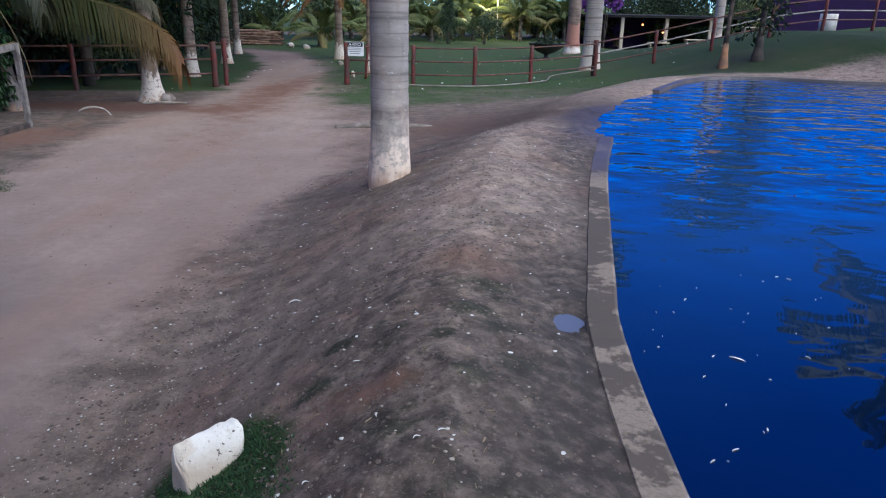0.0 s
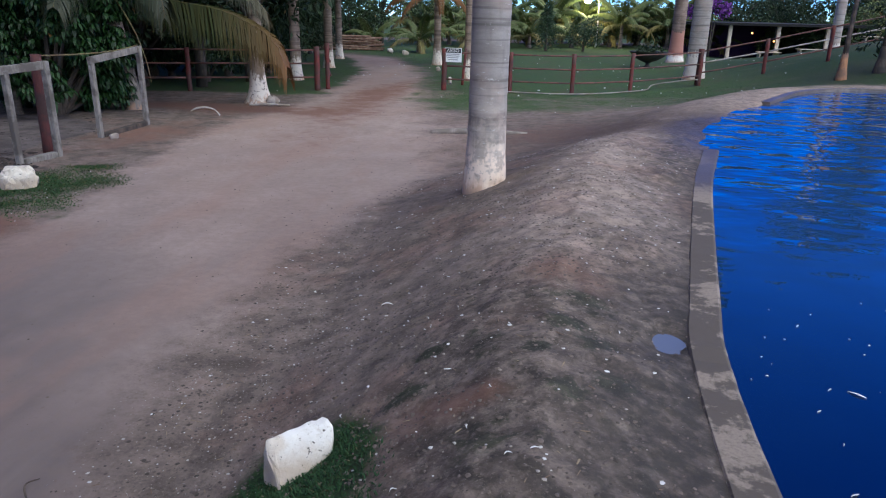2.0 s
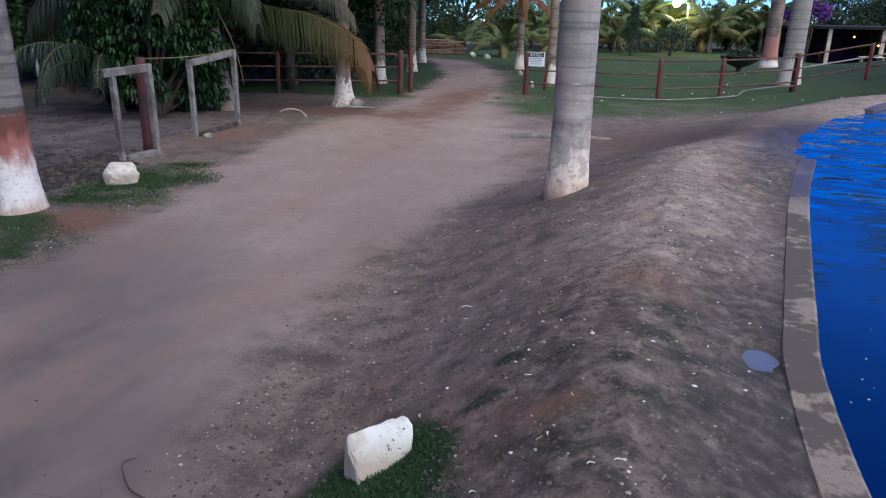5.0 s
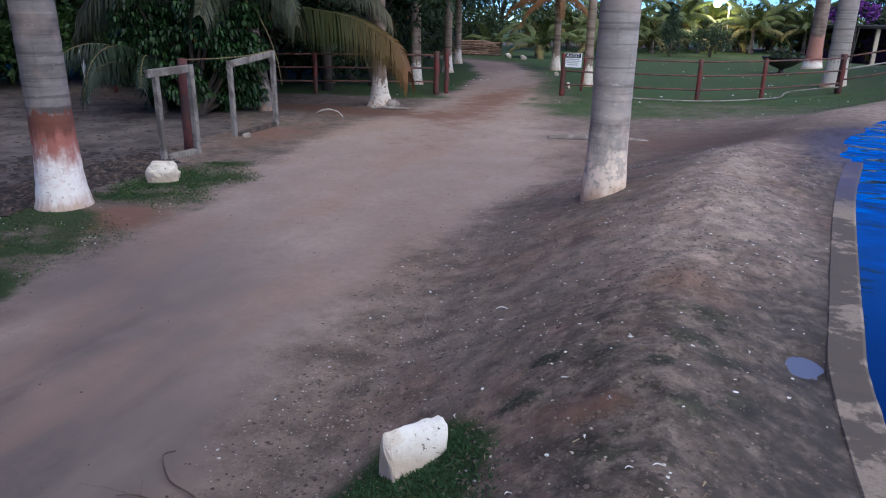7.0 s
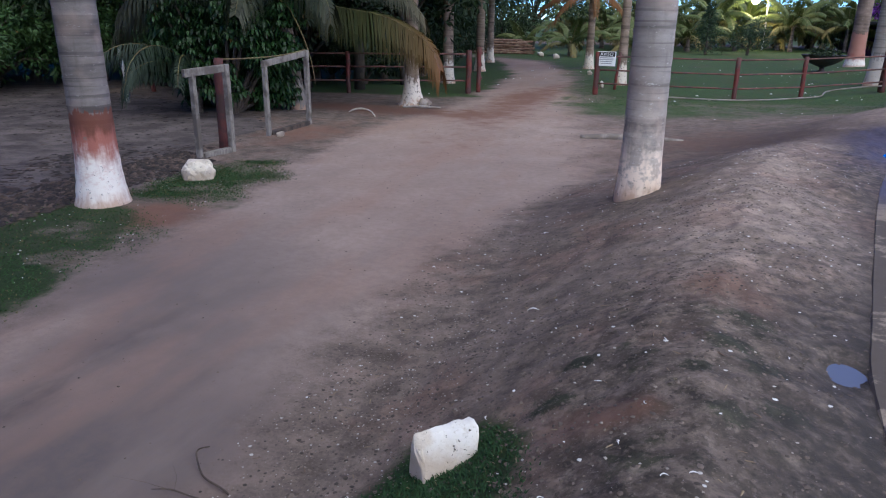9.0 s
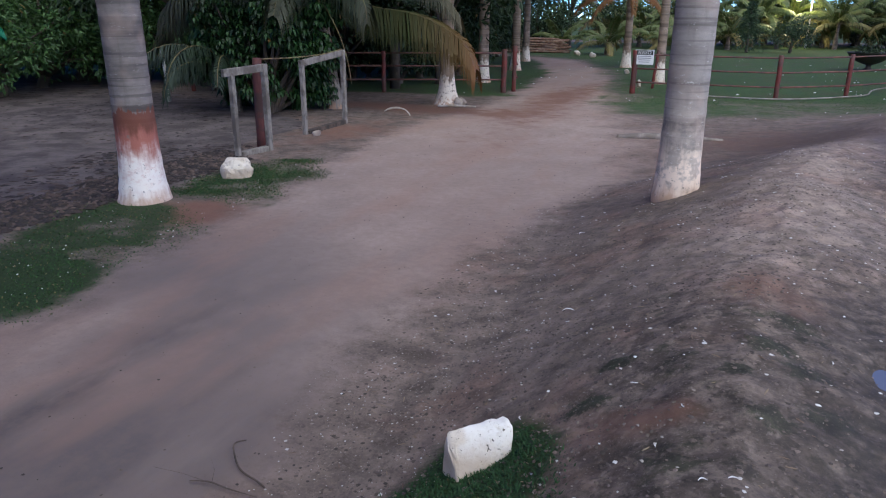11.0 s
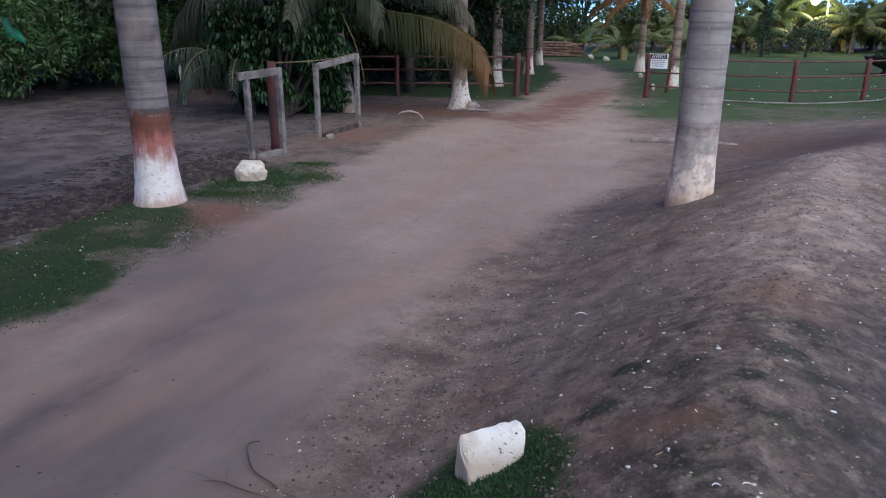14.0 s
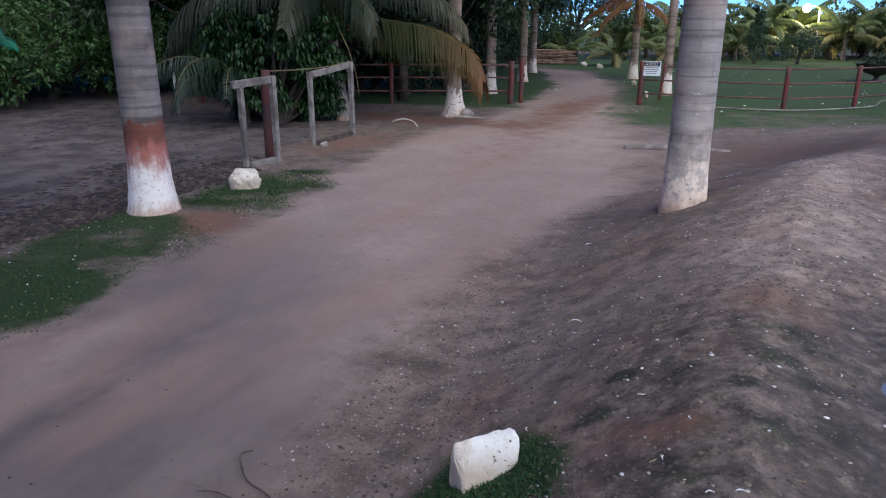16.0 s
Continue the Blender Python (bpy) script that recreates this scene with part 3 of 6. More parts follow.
# ---- building blocks ----
class Build:
    """Collects vertices and faces of one mesh."""

    def __init__(self):
        self.v, self.f, self.dry = [], [], []

    def put(self, verts, faces, dry=0.0):
        k = len(self.v)
        self.v += [tuple(p) for p in verts]
        self.f += [tuple(i + k for i in q) for q in faces]
        self.dry += list(dry) if hasattr(dry, "__len__") else [dry] * len(verts)

    def tube(self, pts, radii, sides=8, caps=True, squash=1.0):
        pts = [Vector(p) for p in pts]
        rings, faces = [], []
        side = None
        for i, p in enumerate(pts):
            t = (pts[min(i + 1, len(pts) - 1)] - pts[max(i - 1, 0)]).normalized()
            if side is None:
                side = t.orthogonal().normalized()
            side = (side - t * side.dot(t)).normalized()
            up = t.cross(side)
            r = radii[i] if hasattr(radii, "__len__") else radii
            for k in range(sides):
                a = 2 * math.pi * k / sides
                rings.append(p + side * (r * math.cos(a)) + up * (r * squash * math.sin(a)))
        for i in range(len(pts) - 1):
            for k in range(sides):
                a, b_ = i * sides + k, i * sides + (k + 1) % sides
                faces.append((a, b_, b_ + sides, a + sides))
        if caps:
            faces.append(tuple(range(sides))[::-1])
            faces.append(tuple(range((len(pts) - 1) * sides, len(pts) * sides)))
        self.put(rings, faces)

    def box(self, m, sx, sy, sz, bev=0.006):
        """A box with chamfered edges, centred in the pose m."""
        bm = bmesh.new()
        bmesh.ops.create_cube(bm, size=1.0, matrix=Matrix.Diagonal((sx, sy, sz, 1)))
        if bev:
            bmesh.ops.bevel(bm, geom=bm.edges[:], offset=bev, segments=1, affect="EDGES")
        bm.verts.index_update()
        self.put([m @ v.co for v in bm.verts], [[v.index for v in f.verts] for f in bm.faces])
        bm.free()

    def mesh(self, name, smooth=False):
        me = bpy.data.meshes.new(name)
        me.from_pydata(self.v, [], self.f)
        if any(self.dry):
            me.attributes.new("dry", "FLOAT", "POINT").data.foreach_set("value", self.dry)
        if smooth:
            me.polygons.foreach_set("use_smooth", [True] * len(me.polygons))
        me.update()
        return me


def obj(name, build, material, parent=None, label="", smooth=False, at=None):
    me = build.mesh(name, smooth) if isinstance(build, Build) else build
    if material and not me.materials:
        me.materials.append(material)
    ob = new(name, me)
    if parent:
        ob.parent = parent
    if at is not None:
        ob.matrix_basis = at
    if label:
        tagged(ob, label)
    return ob


def base(name, m, label, category, group="", kind=""):
    e = new(name)
    e.empty_display_size = 0.2
    e.matrix_basis = m
    return tagged(e, label, category, group, kind)


def spline(pts, steps):
    """A smooth line through points."""
    pts = [np.array(p, float) for p in pts]
    out = []
    for i in range(len(pts) - 1):
        a, b_, c, d = pts[max(i - 1, 0)], pts[i], pts[i + 1], pts[min(i + 2, len(pts) - 1)]
        for k in range(steps):
            t = k / steps
            out.append(0.5 * (2 * b_ + (c - a) * t + (2 * a - 5 * b_ + 4 * c - d) * t * t + (3 * b_ - a - 3 * c + d) * t ** 3))
    out.append(pts[-1])
    return out


def sstep(x, a, b):
    t = np.clip((x - a) / (b - a), 0, 1)
    return t * t * (3 - 2 * t)


rng = np.random.RandomState(7)
LATTICE = rng.rand(256, 256)


def vnoise(x, y, scale):
    """Smooth value noise, 0 to 1."""
    x, y = np.asarray(x, float) * scale, np.asarray(y, float) * scale
    i, j = np.floor(x).astype(int), np.floor(y).astype(int)
    u, v = x - i, y - j
    u, v = u * u * (3 - 2 * u), v * v * (3 - 2 * v)
    g = lambda a, b_: LATTICE[a % 256, b_ % 256]
    return (g(i, j) * (1 - u) + g(i + 1, j) * u) * (1 - v) + (g(i, j + 1) * (1 - u) + g(i + 1, j + 1) * u) * v


# ---- the lie of the land ----
POND = spline([(0.66, -3.0), (0.68, 0.5), (0.70, 1.7), (0.72, 2.33), (0.75, 2.76), (0.79, 3.14), (0.88, 3.62), (1.09, 4.75), (1.47, 6.68), (1.86, 8.30),
               (2.60, 11.0), (3.55, 13.3), (4.75, 15.7), (5.9, 17.6), (7.3, 18.7), (8.6, 18.75), (10.0, 18.1), (12.5, 17.4), (17.0, 16.0), (21.0, 11.0),
               (21.5, 3.0), (17.0, -5.0), (9.0, -9.0), (3.0, -7.0), (0.66, -3.0)], 5)[:-1]
POND = np.array(POND)
WATER_Z = 0.535


def pond_distance(x, y):
    """Metres outside the pond's land-side edge; negative inside."""
    x, y = np.asarray(x, float), np.asarray(y, float)
    best = np.full(x.shape, 1e9)
    inside = np.zeros(x.shape, bool)
    for (ax, ay), (bx, by) in zip(POND, np.roll(POND, -1, 0)):
        dx, dy = bx - ax, by - ay
        t = np.clip(((x - ax) * dx + (y - ay) * dy) / (dx * dx + dy * dy), 0, 1)
        best = np.minimum(best, np.hypot(x - ax - t * dx, y - ay - t * dy))
        if ay != by:
            cross = ((ay > y) != (by > y)) & (x < (bx - ax) * (y - ay) / (by - ay) + ax)
            inside ^= cross
    return np.where(inside, -best, best)


def land(x, y, relief=True):
    """Height of the ground."""
    x, y = np.asarray(x, float), np.asarray(y, float)
    s = pond_distance(x, y)
    k = np.clip(x - 4.6, 0, None)
    hill = np.minimum(0.235 * k * k / (k + 0.8), 1.55 + 0.01 * k) * sstep(y, 8, 20)
    hill = hill * (1 - 0.85 * sstep(y, 27, 42) * sstep(x, 24, 15)) - 0.85 * sstep(x, 7, 13) * sstep(y, 38, 52) * sstep(x, 45, 32)
    width = np.interp(y, [0, 2.2, 3.9, 7, 8.5, 11, 14, 18], [2.25, 2.34, 2.7, 3.65, 3.7, 3.2, 2.6, 2.0])
    u = np.clip(1 - s / width, 0, 1)
    high = np.interp(u, [0, 0.12, 0.33, 0.5, 0.62, 0.72, 0.85, 1.0], [0, 0.05, 0.295, 0.53, 0.68, 0.735, 0.675, 0.592])
    low = 0.592 * sstep(u, 0.0, 1.0)
    rim = high + (low - high) * sstep(y, 8.0, 12.0)
    w = np.exp(-(np.clip(s, 0, None) / 2.2) ** 2) * sstep(y, 10, 15)
    z = np.where(y > 30, hill, np.maximum(hill, rim)) * (1 - w) + 0.592 * w
    if relief:
        rough = np.clip(u * 3, 0.12, 1) * sstep(s, 0.0, 0.25)
        near = 1 - sstep(np.hypot(x, y), 12, 22)
        z = z + near * rough * (0.040 * (vnoise(x, y, 1.6) - 0.5) + 0.024 * (vnoise(x + 9, y, 4.6) - 0.5) + 0.017 * (vnoise(x, y + 5, 10) - 0.5) + 0.009 * (vnoise(x + 2, y + 5, 19) - 0.5))
        z = z + 0.05 * (vnoise(x, y, 0.35) - 0.5) * sstep(s, 0.5, 4.0) * sstep(y, 6, 14)
    z = z - 0.045 * np.exp(-(((x - 0.66) / 0.10) ** 2 + ((y - 3.03) / 0.19) ** 2)) * sstep(s, -0.05, 0.0)
    bay = at_landing(x, y)
    z = z - 0.070 * np.exp(-(np.clip(s, 0, None) / 0.42) ** 2) * bay * (0.75 + 0.5 * vnoise(x, y, 2.2))
    bed = np.maximum(0.55 + (s + 0.05) * (2.6 - 2.2 * bay * (s > -0.8)) - 0.06 * bay, -0.7)
    return np.where(s < -0.05, bed, z)


def at_landing(x, y):
    """1 along the muddy landing, where the bank runs down into the water without a kerb."""
    return sstep(y, 8.7, 9.6) * sstep(y, 15.0, 13.4) * (np.asarray(x) < 6)


def ground_z(x, y):
    return float(land(np.array([x]), np.array([y]))[0])


def inside_poly(x, y, poly, soft):
    """1 well inside the outline, 0 outside, with a soft edge."""
    inside = np.zeros(x.shape, bool)
    best = np.full(x.shape, 1e9)
    for (ax, ay), (bx, by) in zip(poly, poly[1:] + poly[:1]):
        dx, dy = bx - ax, by - ay
        t = np.clip(((x - ax) * dx + (y - ay) * dy) / (dx * dx + dy * dy), 0, 1)
        best = np.minimum(best, np.hypot(x - ax - t * dx, y - ay - t * dy))
        if ay != by:
            inside ^= ((ay > y) != (by > y)) & (x < (bx - ax) * (y - ay) / (by - ay) + ax)
    return sstep(np.where(inside, best, -best), -soft, soft)


ROAD = [(-4.6, -12), (-4.7, 0), (-4.82, 3.1), (-4.88, 4.4), (-5.17, 5.64), (-5.41, 7.1), (-5.75, 8.9), (-6.1, 10.5), (-6.3, 12.5), (-6.2, 14.5), (-5.9, 17.6), (-6.85, 25.1), (-9.4, 32.6),
        (-11.9, 38.0), (-18, 41), (-30, 42), (-30, 39.5), (-17, 38.5), (-10.4, 36.6), (-8.0, 34.6), (-5.6, 28.9), (-3.95, 21.9), (-3.0, 16.3), (-2.2, 14.0), (-1.5, 12.0), (-1.3, 10.2),
        (-1.5, 8.5), (-1.95, 7.1), (-2.18, 5.1), (-2.18, 3.9), (-2.10, 2.9), (-1.98, 2.2), (-1.9, 0), (-1.9, -12)]
VERGE = [(-6.95, 4.9), (-6.9, 5.5), (-6.0, 5.6), (-5.25, 4.9), (-5.05, 4.3), (-4.86, 3.5), (-4.80, 2.5), (-4.85, -4), (-6.4, -4), (-6.6, 2.5)]
VERGE_GATE = [(-6.9, 6.3), (-6.9, 7.4), (-6.75, 8.3), (-5.8, 8.6), (-5.35, 7.2), (-5.3, 6.0), (-6.0, 6.2)]
LAWN_RIGHT = [(-3.25, 15.9), (-3.8, 21.0), (-5.7, 29.5), (-7.9, 35.1), (-12, 38.2), (-30, 39), (-30, 37), (-40, 60), (60, 60), (60, 15), (14, 18.0), (9.0, 18.5), (7, 18.9), (5.3, 17.8), (3.4, 14.9), (2.2, 16.6), (0.5, 15.8), (-1.2, 15.5)]
LAWN_LEFT = [(-6.2, 18.0), (-7.0, 26.4), (-9.6, 33.6), (-12, 37.4), (-40, 37), (-40, 19), (-13, 17.4), (-8.3, 17.6)]
MUD = [(-6.95, -6), (-6.9, 4.7), (-7.15, 5.7), (-7.05, 6.8), (-7.1, 7.7), (-7.5, 8.6), (-8.0, 10.6), (-9.0, 12.5), (-14, 14.5), (-30, 19), (-40, 10), (-30, -6)]
ROCK_TURF = [(-1.40, 1.3), (-1.36, 1.95), (-1.24, 2.42), (-0.85, 2.52), (-0.62, 2.25), (-0.60, 1.9), (-0.75, 1.2)]

WEEDS = [(0.19, 2.88, 0.10), (0.31, 2.70, 0.11), (0.15, 2.21, 0.10), (-0.48, 2.76, 0.08), (-0.57, 2.44, 0.10), (0.28, 3.25, 0.12), (0.02, 2.55, 0.07), (0.36, 2.35, 0.10)]


def axis(lo, hi, a, b_, step, grow):
    """Places along an axis: even between a and b, wider and wider beyond."""
    mid = list(np.arange(a, b_, step))
    up, dn = [], []
    x, s = b_, step
    while x < hi:
        up.append(x)
        s = step + grow * (x - b_)
        x += s
    x = a - step
    while x > lo:
        dn.append(x)
        x -= step + grow * (a - x)
    return np.array(dn[::-1] + mid + up)


def build_ground():
    xs, ys = axis(-420, 420, -2.6, 1.3, 0.026, 0.036), axis(-420, 420, 1.2, 7.4, 0.026, 0.036)
    X, Y = np.meshgrid(xs, ys)
    x, y = X.ravel(), Y.ravel()
    z = land(x, y)
    nx, ny = len(xs), len(ys)
    me = bpy.data.meshes.new("ground")
    me.vertices.add(nx * ny)
    me.vertices.foreach_set("co", np.stack([x, y, z], 1).ravel())
    i = (np.arange(ny - 1)[:, None] * nx + np.arange(nx - 1)[None, :]).ravel()
    quads = np.stack([i, i + 1, i + nx + 1, i + nx], 1)
    me.loops.add(quads.size)
    me.polygons.add(len(quads))
    me.loops.foreach_set("vertex_index", quads.ravel())
    me.polygons.foreach_set("loop_start", np.arange(len(quads)) * 4)
    me.polygons.foreach_set("use_smooth", np.ones(len(quads), bool))
    me.update(calc_edges=True)
    s = pond_distance(x, y)
    wob = (vnoise(x, y, 1.3) - 0.5) * 0.7 + (vnoise(x, y, 4.1) - 0.5) * 0.25
    wx, wy = x + wob, y + (vnoise(x + 31, y, 1.3) - 0.5) * 0.7
    road = inside_poly(x + 0.45 * wob, y, ROAD, 0.70)
    road = road + (inside_poly(x + 0.9 * wob, y, ROAD, 2.0) - road) * sstep(y, 8.0, 11.0) * (x > -4.5) * sstep(y, 19.0, 15.0)
    grass = np.maximum.reduce([inside_poly(wx, wy, VERGE, 0.45), inside_poly(wx, wy, VERGE_GATE, 0.4), inside_poly(x, y, ROCK_TURF, 0.14),
                               inside_poly(wx, wy, LAWN_RIGHT, 1.6), inside_poly(wx, wy, LAWN_LEFT, 0.5), sstep(np.hypot(x, y), 62, 70)])
    hill_dirt = np.exp(-(((x - 11.5) / 3.6) ** 2 + ((y - 19.1) / 0.55) ** 2)) * 0.9
    weeds = sstep(vnoise(x + 5, y, 3.3) * 0.6 + vnoise(x, y + 8, 9.0) * 0.4, 0.60, 0.78) * (s < 1.2) * (s > 0.2) * (y < 4.4) * (y > 1.2)
    for wx0, wy0, wr in WEEDS:
        weeds = np.maximum(0.35 * weeds if wr == WEEDS[0][2] and wx0 == WEEDS[0][0] else weeds, 1.05 * np.exp(-(((x - wx0) / (1.35 * wr)) ** 2 + ((y - wy0) / (wr * 1.1)) ** 2)))
    # slope left out of the mown tone: tree shade put into its darker grass
    lawn = sstep(y, 14.5, 17.0) * (1 - sstep(x, 5.0, 8.0) * sstep(y, 40, 30))
    grass = np.maximum(grass - hill_dirt, 0)
    grass = grass * (1 - (0.12 + 0.20 * sstep(x, -1.6, 0.2)) * sstep(y, 20.8, 19.5) * sstep(y, 12, 15) * (x > -3.6) * (x < 6))
    grass = grass * (1 - 0.5 * sstep(vnoise(x, y, 1.5) * 0.6 + vnoise(x, y, 5.0) * 0.4, 0.42, 0.68) * (y < 9) * (x < -4))
    mud = inside_poly(wx, wy, MUD, 0.3)
    # crest tone drops close by, partly standing in for lens falloff
    crest = sstep(s + 0.5 * wob, 1.75, 0.95) * sstep(s, -0.05, 0.3) * (0.12 + 0.88 * sstep(y, 2.2, 4.4))
    crest = crest + 0.10 * sstep(y, 7.5, 10.5) * sstep(y, 20, 17) * (x > -4.5)
    crest = np.clip(crest + 0.8 * sstep(y, 7, 9) * sstep(s, 2.0, 0.5), 0, 1)
    red = 1.35 * np.exp(-(((x + 5.7) / 0.62) ** 2 + ((y - 5.5) / 0.52) ** 2)) + 1.15 * np.exp(-(((x + 7.6) / 2.6) ** 2 + ((y - 14.8) / 0.9) ** 2)) \
        + 0.68 * np.exp(-(((x + 0.33) / 0.30) ** 2 + ((y - 2.18) / 0.24) ** 2)) + 0.70 * np.exp(-(((x - 0.16) / 0.36) ** 2 + ((y - 3.55) / 0.40) ** 2)) + 0.45 * np.exp(-(((x - 0.1) / 0.5) ** 2 + ((y - 5.6) / 0.7) ** 2)) \
        + 0.95 * np.exp(-(((x + 4.7) / 1.1) ** 2 + ((y - 19.0) / 5.0) ** 2)) + 0.4 * np.exp(-(((x + 4.0) / 1.2) ** 2 + ((y - 12.0) / 3.0) ** 2)) + 0.70 * np.exp(-(((x - 0.4) / 1.7) ** 2 + ((y - 12.4) / 2.4) ** 2)) + 0.8 * np.exp(-(((x + 7.0) / 1.0) ** 2 + ((y - 11.0) / 2.2) ** 2)) \
        + np.exp(-(((x + 16.9) / 1.0) ** 2 + ((y - 11.3) / 0.45) ** 2))
    shore = sstep(s + 0.6 * wob, 1.3, 0.1) * sstep(y, 7.4, 9.0) * sstep(y, 14.0, 12.0) * (x < 6)
    wet = 0.8 * shore + sstep(s + 0.4 * wob, 0.90, 0.15) * (0.65 + 0.4 * sstep(y, 4.4, 3.2) + 0.4 * sstep(y, 6.0, 7.5)) * sstep(y, 13, 11) * sstep(s, -0.2, 0.0)
    # darkens towards the near left: some damp, mostly painted lens falloff
    damp_falloff = 1.0 * sstep(y, 7.5, 1.0) * sstep(x, -1.5, -2.6) + 0.26
    sway = 0.22 * (vnoise(y * 0 + 3, y, 0.9) - 0.5) + 0.16 * (vnoise(x, y, 2.3) - 0.5)
    rut = (np.exp(-((x + 3.52 + sway) / 0.17) ** 2) + 0.75 * np.exp(-((x + 4.55 + sway) / 0.22) ** 2) + 0.55 * np.exp(-((x + 2.75 + sway) / 0.12) ** 2)) * sstep(y, 4.6, 2.3)
    # mossy soil near the kerb; also carries the painted falloff
    moss_falloff_here = sstep(s, 1.7, 0.9) * sstep(y, 5.0, 3.2) * 0.95
    dark_patch = np.exp(-(((x - 1.2) / 2.2) ** 2 + ((y - 11.8 - 0.25 * x) / 2.7) ** 2)) + 0.55 * np.exp(-(((x + 0.55) / 0.75) ** 2 + ((y - 7.1) / 0.7) ** 2))
    for name, val in (("shore", shore), ("dark_patch", dark_patch), ("rut", rut), ("weeds", weeds), ("lawn", lawn), ("moss_falloff", moss_falloff_here), ("damp_falloff", damp_falloff), ("road", road), ("grass", grass), ("mud", mud), ("crest", crest), ("red", red), ("wet", wet)):
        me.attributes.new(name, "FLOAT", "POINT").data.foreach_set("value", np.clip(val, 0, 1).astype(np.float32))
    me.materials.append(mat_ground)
    return tagged(new("ground", me), "trodden earth track, dark bank and short grass", "ground", kind="structure")


build_ground()


def offset_line(d):
    """The pond's outline moved inwards by d."""
    nxt, prv = np.roll(POND, -1, 0), np.roll(POND, 1, 0)
    t = nxt - prv
    t /= np.linalg.norm(t, axis=1)[:, None]
    side = np.stack([t[:, 1], -t[:, 0]], 1)
    return POND + side * d


def build_pond():
    b = Build()
    bay = at_landing(POND[:, 0], POND[:, 1])
    edge = offset_line(0.06) * (1 - bay)[:, None] + offset_line(-0.16) * bay[:, None]
    n = len(edge)
    b.put([(x, y, WATER_Z) for x, y in edge], [tuple(range(n))[::-1]])
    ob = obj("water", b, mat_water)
    if ob.data.polygons[0].normal.z < 0:
        ob.data.flip_normals()
    tagged(ob, "deep blue rippled pond water at dusk", "water", kind="structure")
    c = Build()
    prof = [(0.0, 0.30), (0.0, 0.585), (0.012, 0.600), (0.165, 0.600), (0.182, 0.588), (0.190, 0.30)]
    rows = [offset_line(d) for d, _ in prof]
    verts = []
    for i in range(n):
        wav = 0.010 * math.sin(i * 1.7) + 0.006 * math.sin(i * 4.1)
        verts += [(rows[k][i][0], rows[k][i][1] + 0.3 * wav, z + (0.3 * wav if z > 0.4 else 0)) for k, (_, z) in enumerate(prof)]
    m = len(prof)
    kept = [not (bay[i] > 0.3 or bay[(i + 1) % n] > 0.3) for i in range(n)]
    faces = [(i * m + k, i * m + k + 1, (i + 1) % n * m + k + 1, (i + 1) % n * m + k) for i in range(n) if kept[i] for k in range(m - 1)]
    for i in range(n):
        if kept[i] != kept[i - 1]:
            faces.append(tuple(i * m + k for k in (range(m) if kept[i] else range(m - 1, -1, -1))))
    c.put(verts, faces)
    tagged(obj("pond_kerb", c, mat_curb), "low concrete pond kerb with wet and dry patches", "kerb", kind="structure")


build_pond()

# ---- plants ----
def frond(length, a0, a1, leaflets, leaf_len, hang, seed, power=1.3, width=0.035, dry_tip=0.0, dry_all=0.0, sweep=0.0, bare=0.10, line=None):
    """A feather leaf from the origin along +x: an arching stalk and two rows of folded leaflets. Angles in degrees above level."""
    r = random.Random(seed)
    n = 14
    pts, p = [], Vector((0, 0, 0))
    for i in range(n + 1):
        pts.append(p.copy())
        s = (i + 0.5) / n
        a = radians(a0 + (a1 - a0) * s ** power)
        yaw = radians(sweep * s)
        p += Vector((math.cos(a) * math.cos(yaw), math.cos(a) * math.sin(yaw), math.sin(a))) * (length / n)
    if line:
        dense = np.array(spline(line, 8))
        pts = [Vector(dense[round(i * (len(dense) - 1) / n)]) for i in range(n + 1)]
    stalk = Build()
    stalk.tube(pts, [0.030 * (1 - 0.85 * i / n) * (length / 3.5) ** 0.5 + 0.003 for i in range(n + 1)], 5, True, 0.7)
    leaf = Build()
    for k in range(leaflets):
        s = bare + (1 - bare) * (k + r.random() * 0.6) / leaflets
        f = min(s * n, n - 0.001)
        i = int(f)
        o = pts[i].lerp(pts[i + 1], f - i)
        t = (pts[i + 1] - pts[i]).normalized()
        side = t.cross(Vector((0, 0, 1)))
        side = side.normalized() if side.length > 0.05 else Vector((0, 1, 0))
        ll = leaf_len * (0.55 + 0.45 * math.sin(math.pi * min(1, s * 0.85 + 0.18))) * (0.85 + 0.3 * r.random())
        for sg in (-1, 1):
            if r.random() < 0.05:
                continue
            d0 = (side * sg * (0.85 + 0.2 * r.random()) + t * (0.55 + 0.25 * r.random()) + Vector((0, 0, 0.25 * (1 - hang)))).normalized()
            d1 = (d0 * (1 - hang) + Vector((0.12 * (r.random() - 0.5), 0.12 * (r.random() - 0.5), -1)) * hang).normalized()
            d2 = (d0 * (1 - hang) * 0.4 + Vector((0, 0, -1)) * (0.3 + hang)).normalized()
            q0, q1 = o, o + d0 * ll * 0.22
            q2 = q1 + d1 * ll * 0.42
            q3 = q2 + d2 * ll * 0.36
            w = t * (width * (0.8 + 0.4 * r.random()) * 0.5)
            dry = min(1.0, dry_all + dry_tip * max(0.0, s - 0.35) * 1.6 + 0.12 * r.random() * (dry_tip + dry_all > 0))
            leaf.put([q0 - w * 0.5, q0 + w * 0.5, q1 - w, q1 + w, q2 - w * 0.9, q2 + w * 0.9, q3], [(0, 1, 3, 2), (2, 3, 5, 4), (4, 5, 6)], dry)
    return stalk.mesh("leaf_stalk", True), leaf.mesh("leaflets")


